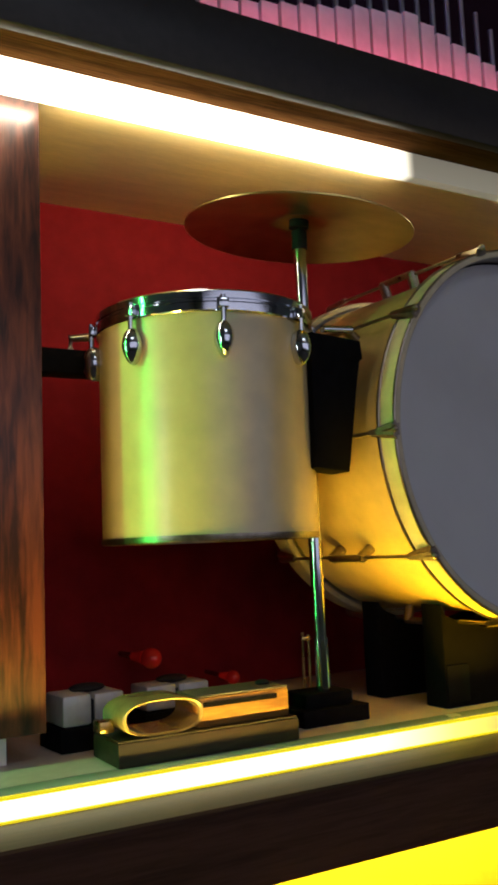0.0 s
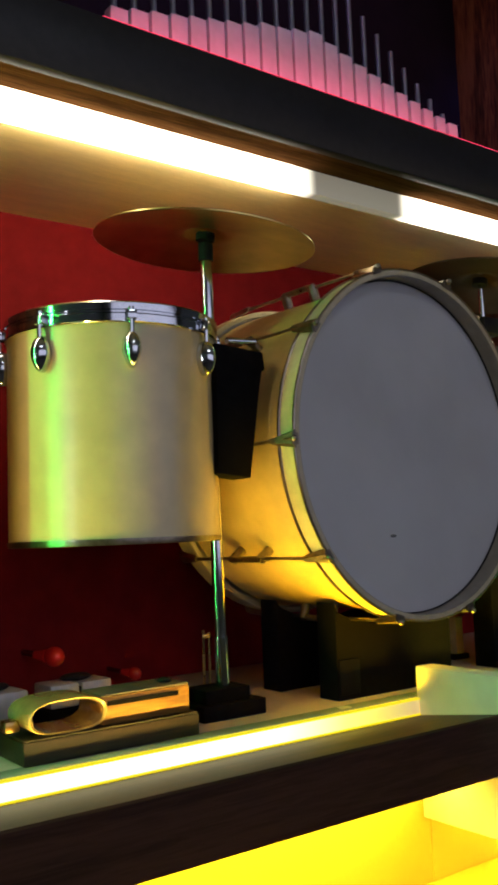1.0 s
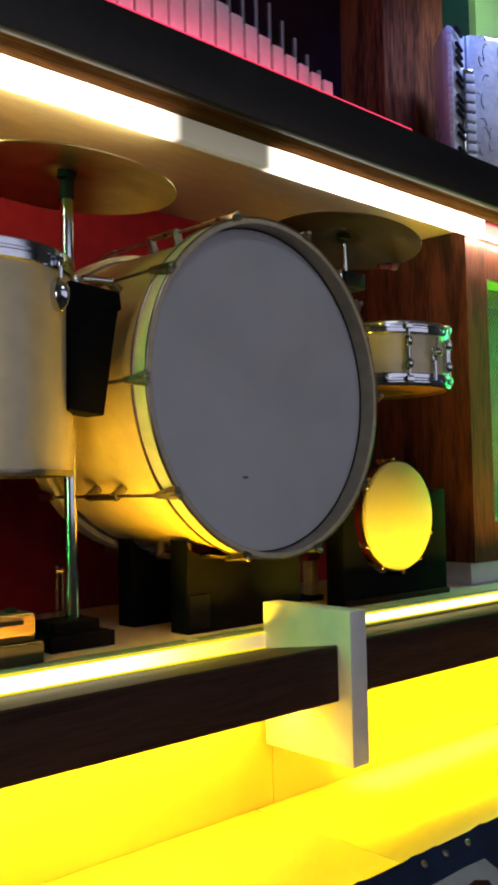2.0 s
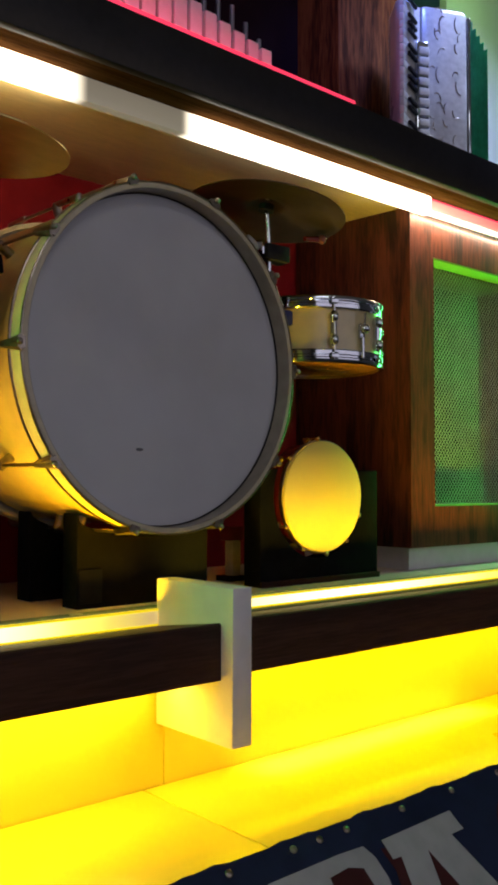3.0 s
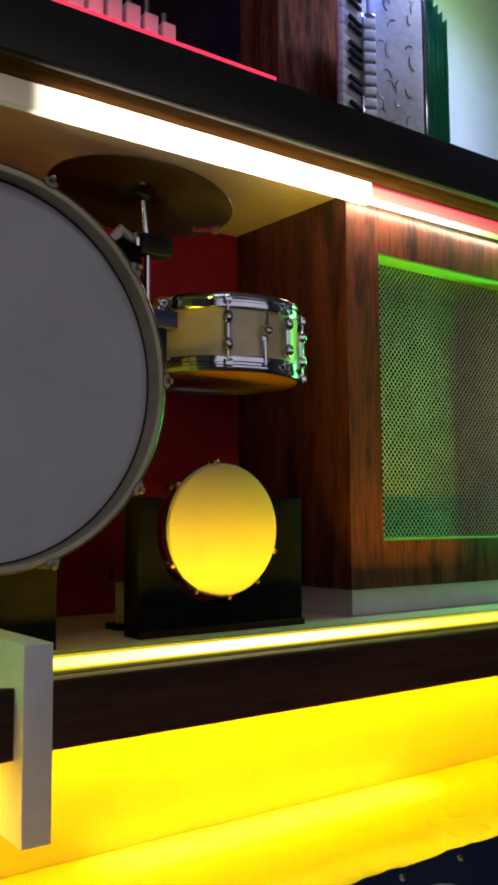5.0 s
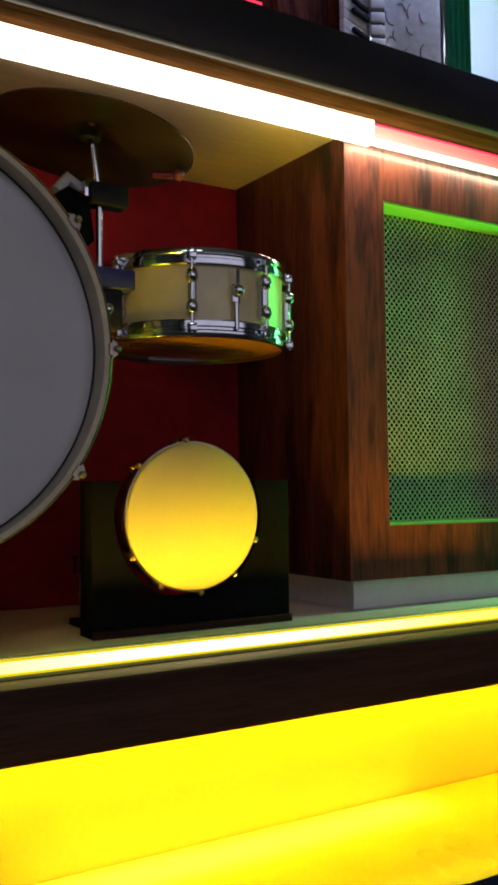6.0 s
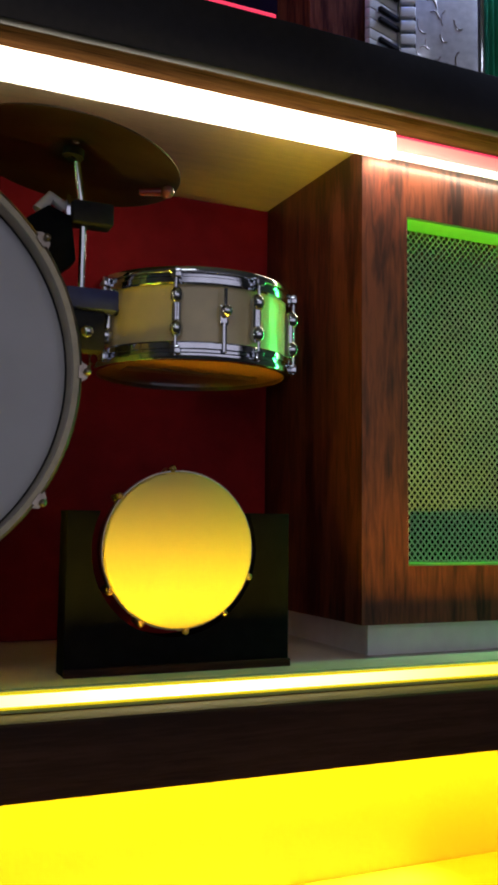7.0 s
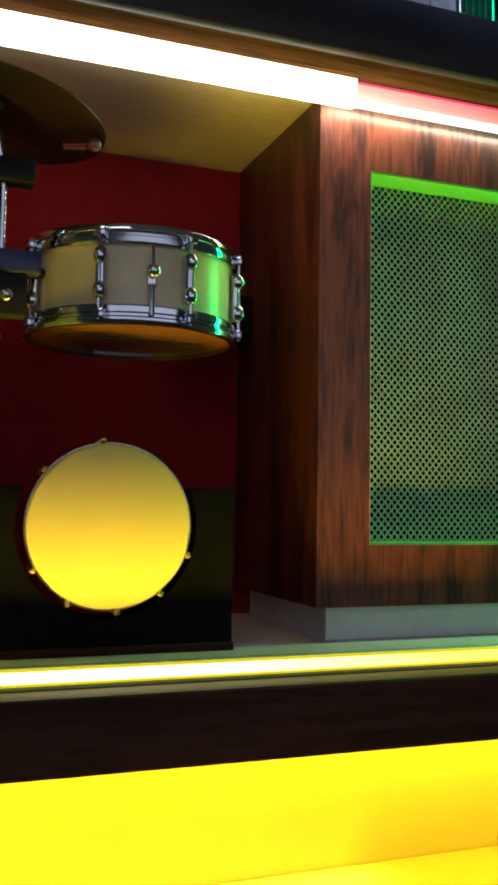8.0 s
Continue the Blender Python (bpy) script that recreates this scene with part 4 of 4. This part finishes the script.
flat("letter_shadow", [(1.535, 0.050), (1.545, 0.090), (1.51, 0.24), (1.75, 0.26), (1.70, 0.080)], 0, MAROON)
flat("letter", [(1.545, 0.038), (1.744, 0.034), (1.754, 0.072), (1.716, 0.073), (1.785, 0.225), (1.80, 0.27), (1.70, 0.27), (1.674, 0.172), (1.625, 0.157), (1.60, 0.27), (1.53, 0.27), (1.558, 0.14),
                (1.571, 0.074), (1.550, 0.073)], 1, LETTER)
flat("letter_gap", [(1.639, 0.083), (1.676, 0.172), (1.622, 0.158)], 2, MAROON)
flat("letter_shadow", [(1.24, 0.05), (1.24, 0.27), (1.46, 0.27), (1.50, 0.09)], 0, MAROON)
flat("letter", [(1.249, 0.041), (1.282, 0.036), (1.44, 0.034), (1.498, 0.036), (1.513, 0.058), (1.520, 0.095), (1.516, 0.125), (1.50, 0.18), (1.46, 0.24), (1.40, 0.27), (1.25, 0.27)], 1, LETTER)
flat("letter_gap", [(1.40, 0.062), (1.445, 0.058), (1.476, 0.068), (1.484, 0.114), (1.46, 0.17), (1.40, 0.19)], 2, MAROON)
flat("letter_shadow", ringpts(1.955, 0.150, 0.118, 0.118), 0, MAROON)
flat("letter", ringpts(1.985, 0.145, 0.125, 0.119), 1, LETTER)
flat("letter_gap", ringpts(2.010, 0.140, 0.058, 0.072), 2, MAROON)
flat("letter", [(2.02, 0.125), (2.11, 0.125), (2.11, 0.20), (2.06, 0.23), (2.02, 0.20)], 3, LETTER)
flat("letter", [(2.17, 0.036), (2.36, 0.036), (2.37, 0.075), (2.33, 0.078), (2.33, 0.25), (2.21, 0.25), (2.21, 0.078), (2.17, 0.075)], 1, LETTER)
flat("letter", [(0.98, 0.036), (1.18, 0.036), (1.19, 0.075), (1.15, 0.078), (1.15, 0.25), (1.03, 0.25), (1.03, 0.078), (0.98, 0.075)], 1, LETTER)
flat("badge", ringpts(1.816, 0.180, 0.026, 0.026, 24), 3, LETTER)
flat("badge_ring", ringpts(1.816, 0.180, 0.020, 0.020, 24), 4, SIGNRED)
flat("badge_ring", ringpts(1.813, 0.178, 0.009, 0.009, 20), 5, LETTER)
for x in (0.98, 1.09, 1.22, 1.356, 1.417, 1.483, 1.632, 1.782, 1.939, 2.08, 2.23, 2.40):
    part("rivet", ball((x - 1.0, -0.018, 0.0048), 0.0075, (1, 0.9, 0.4), None, 12), STEEL, sg)
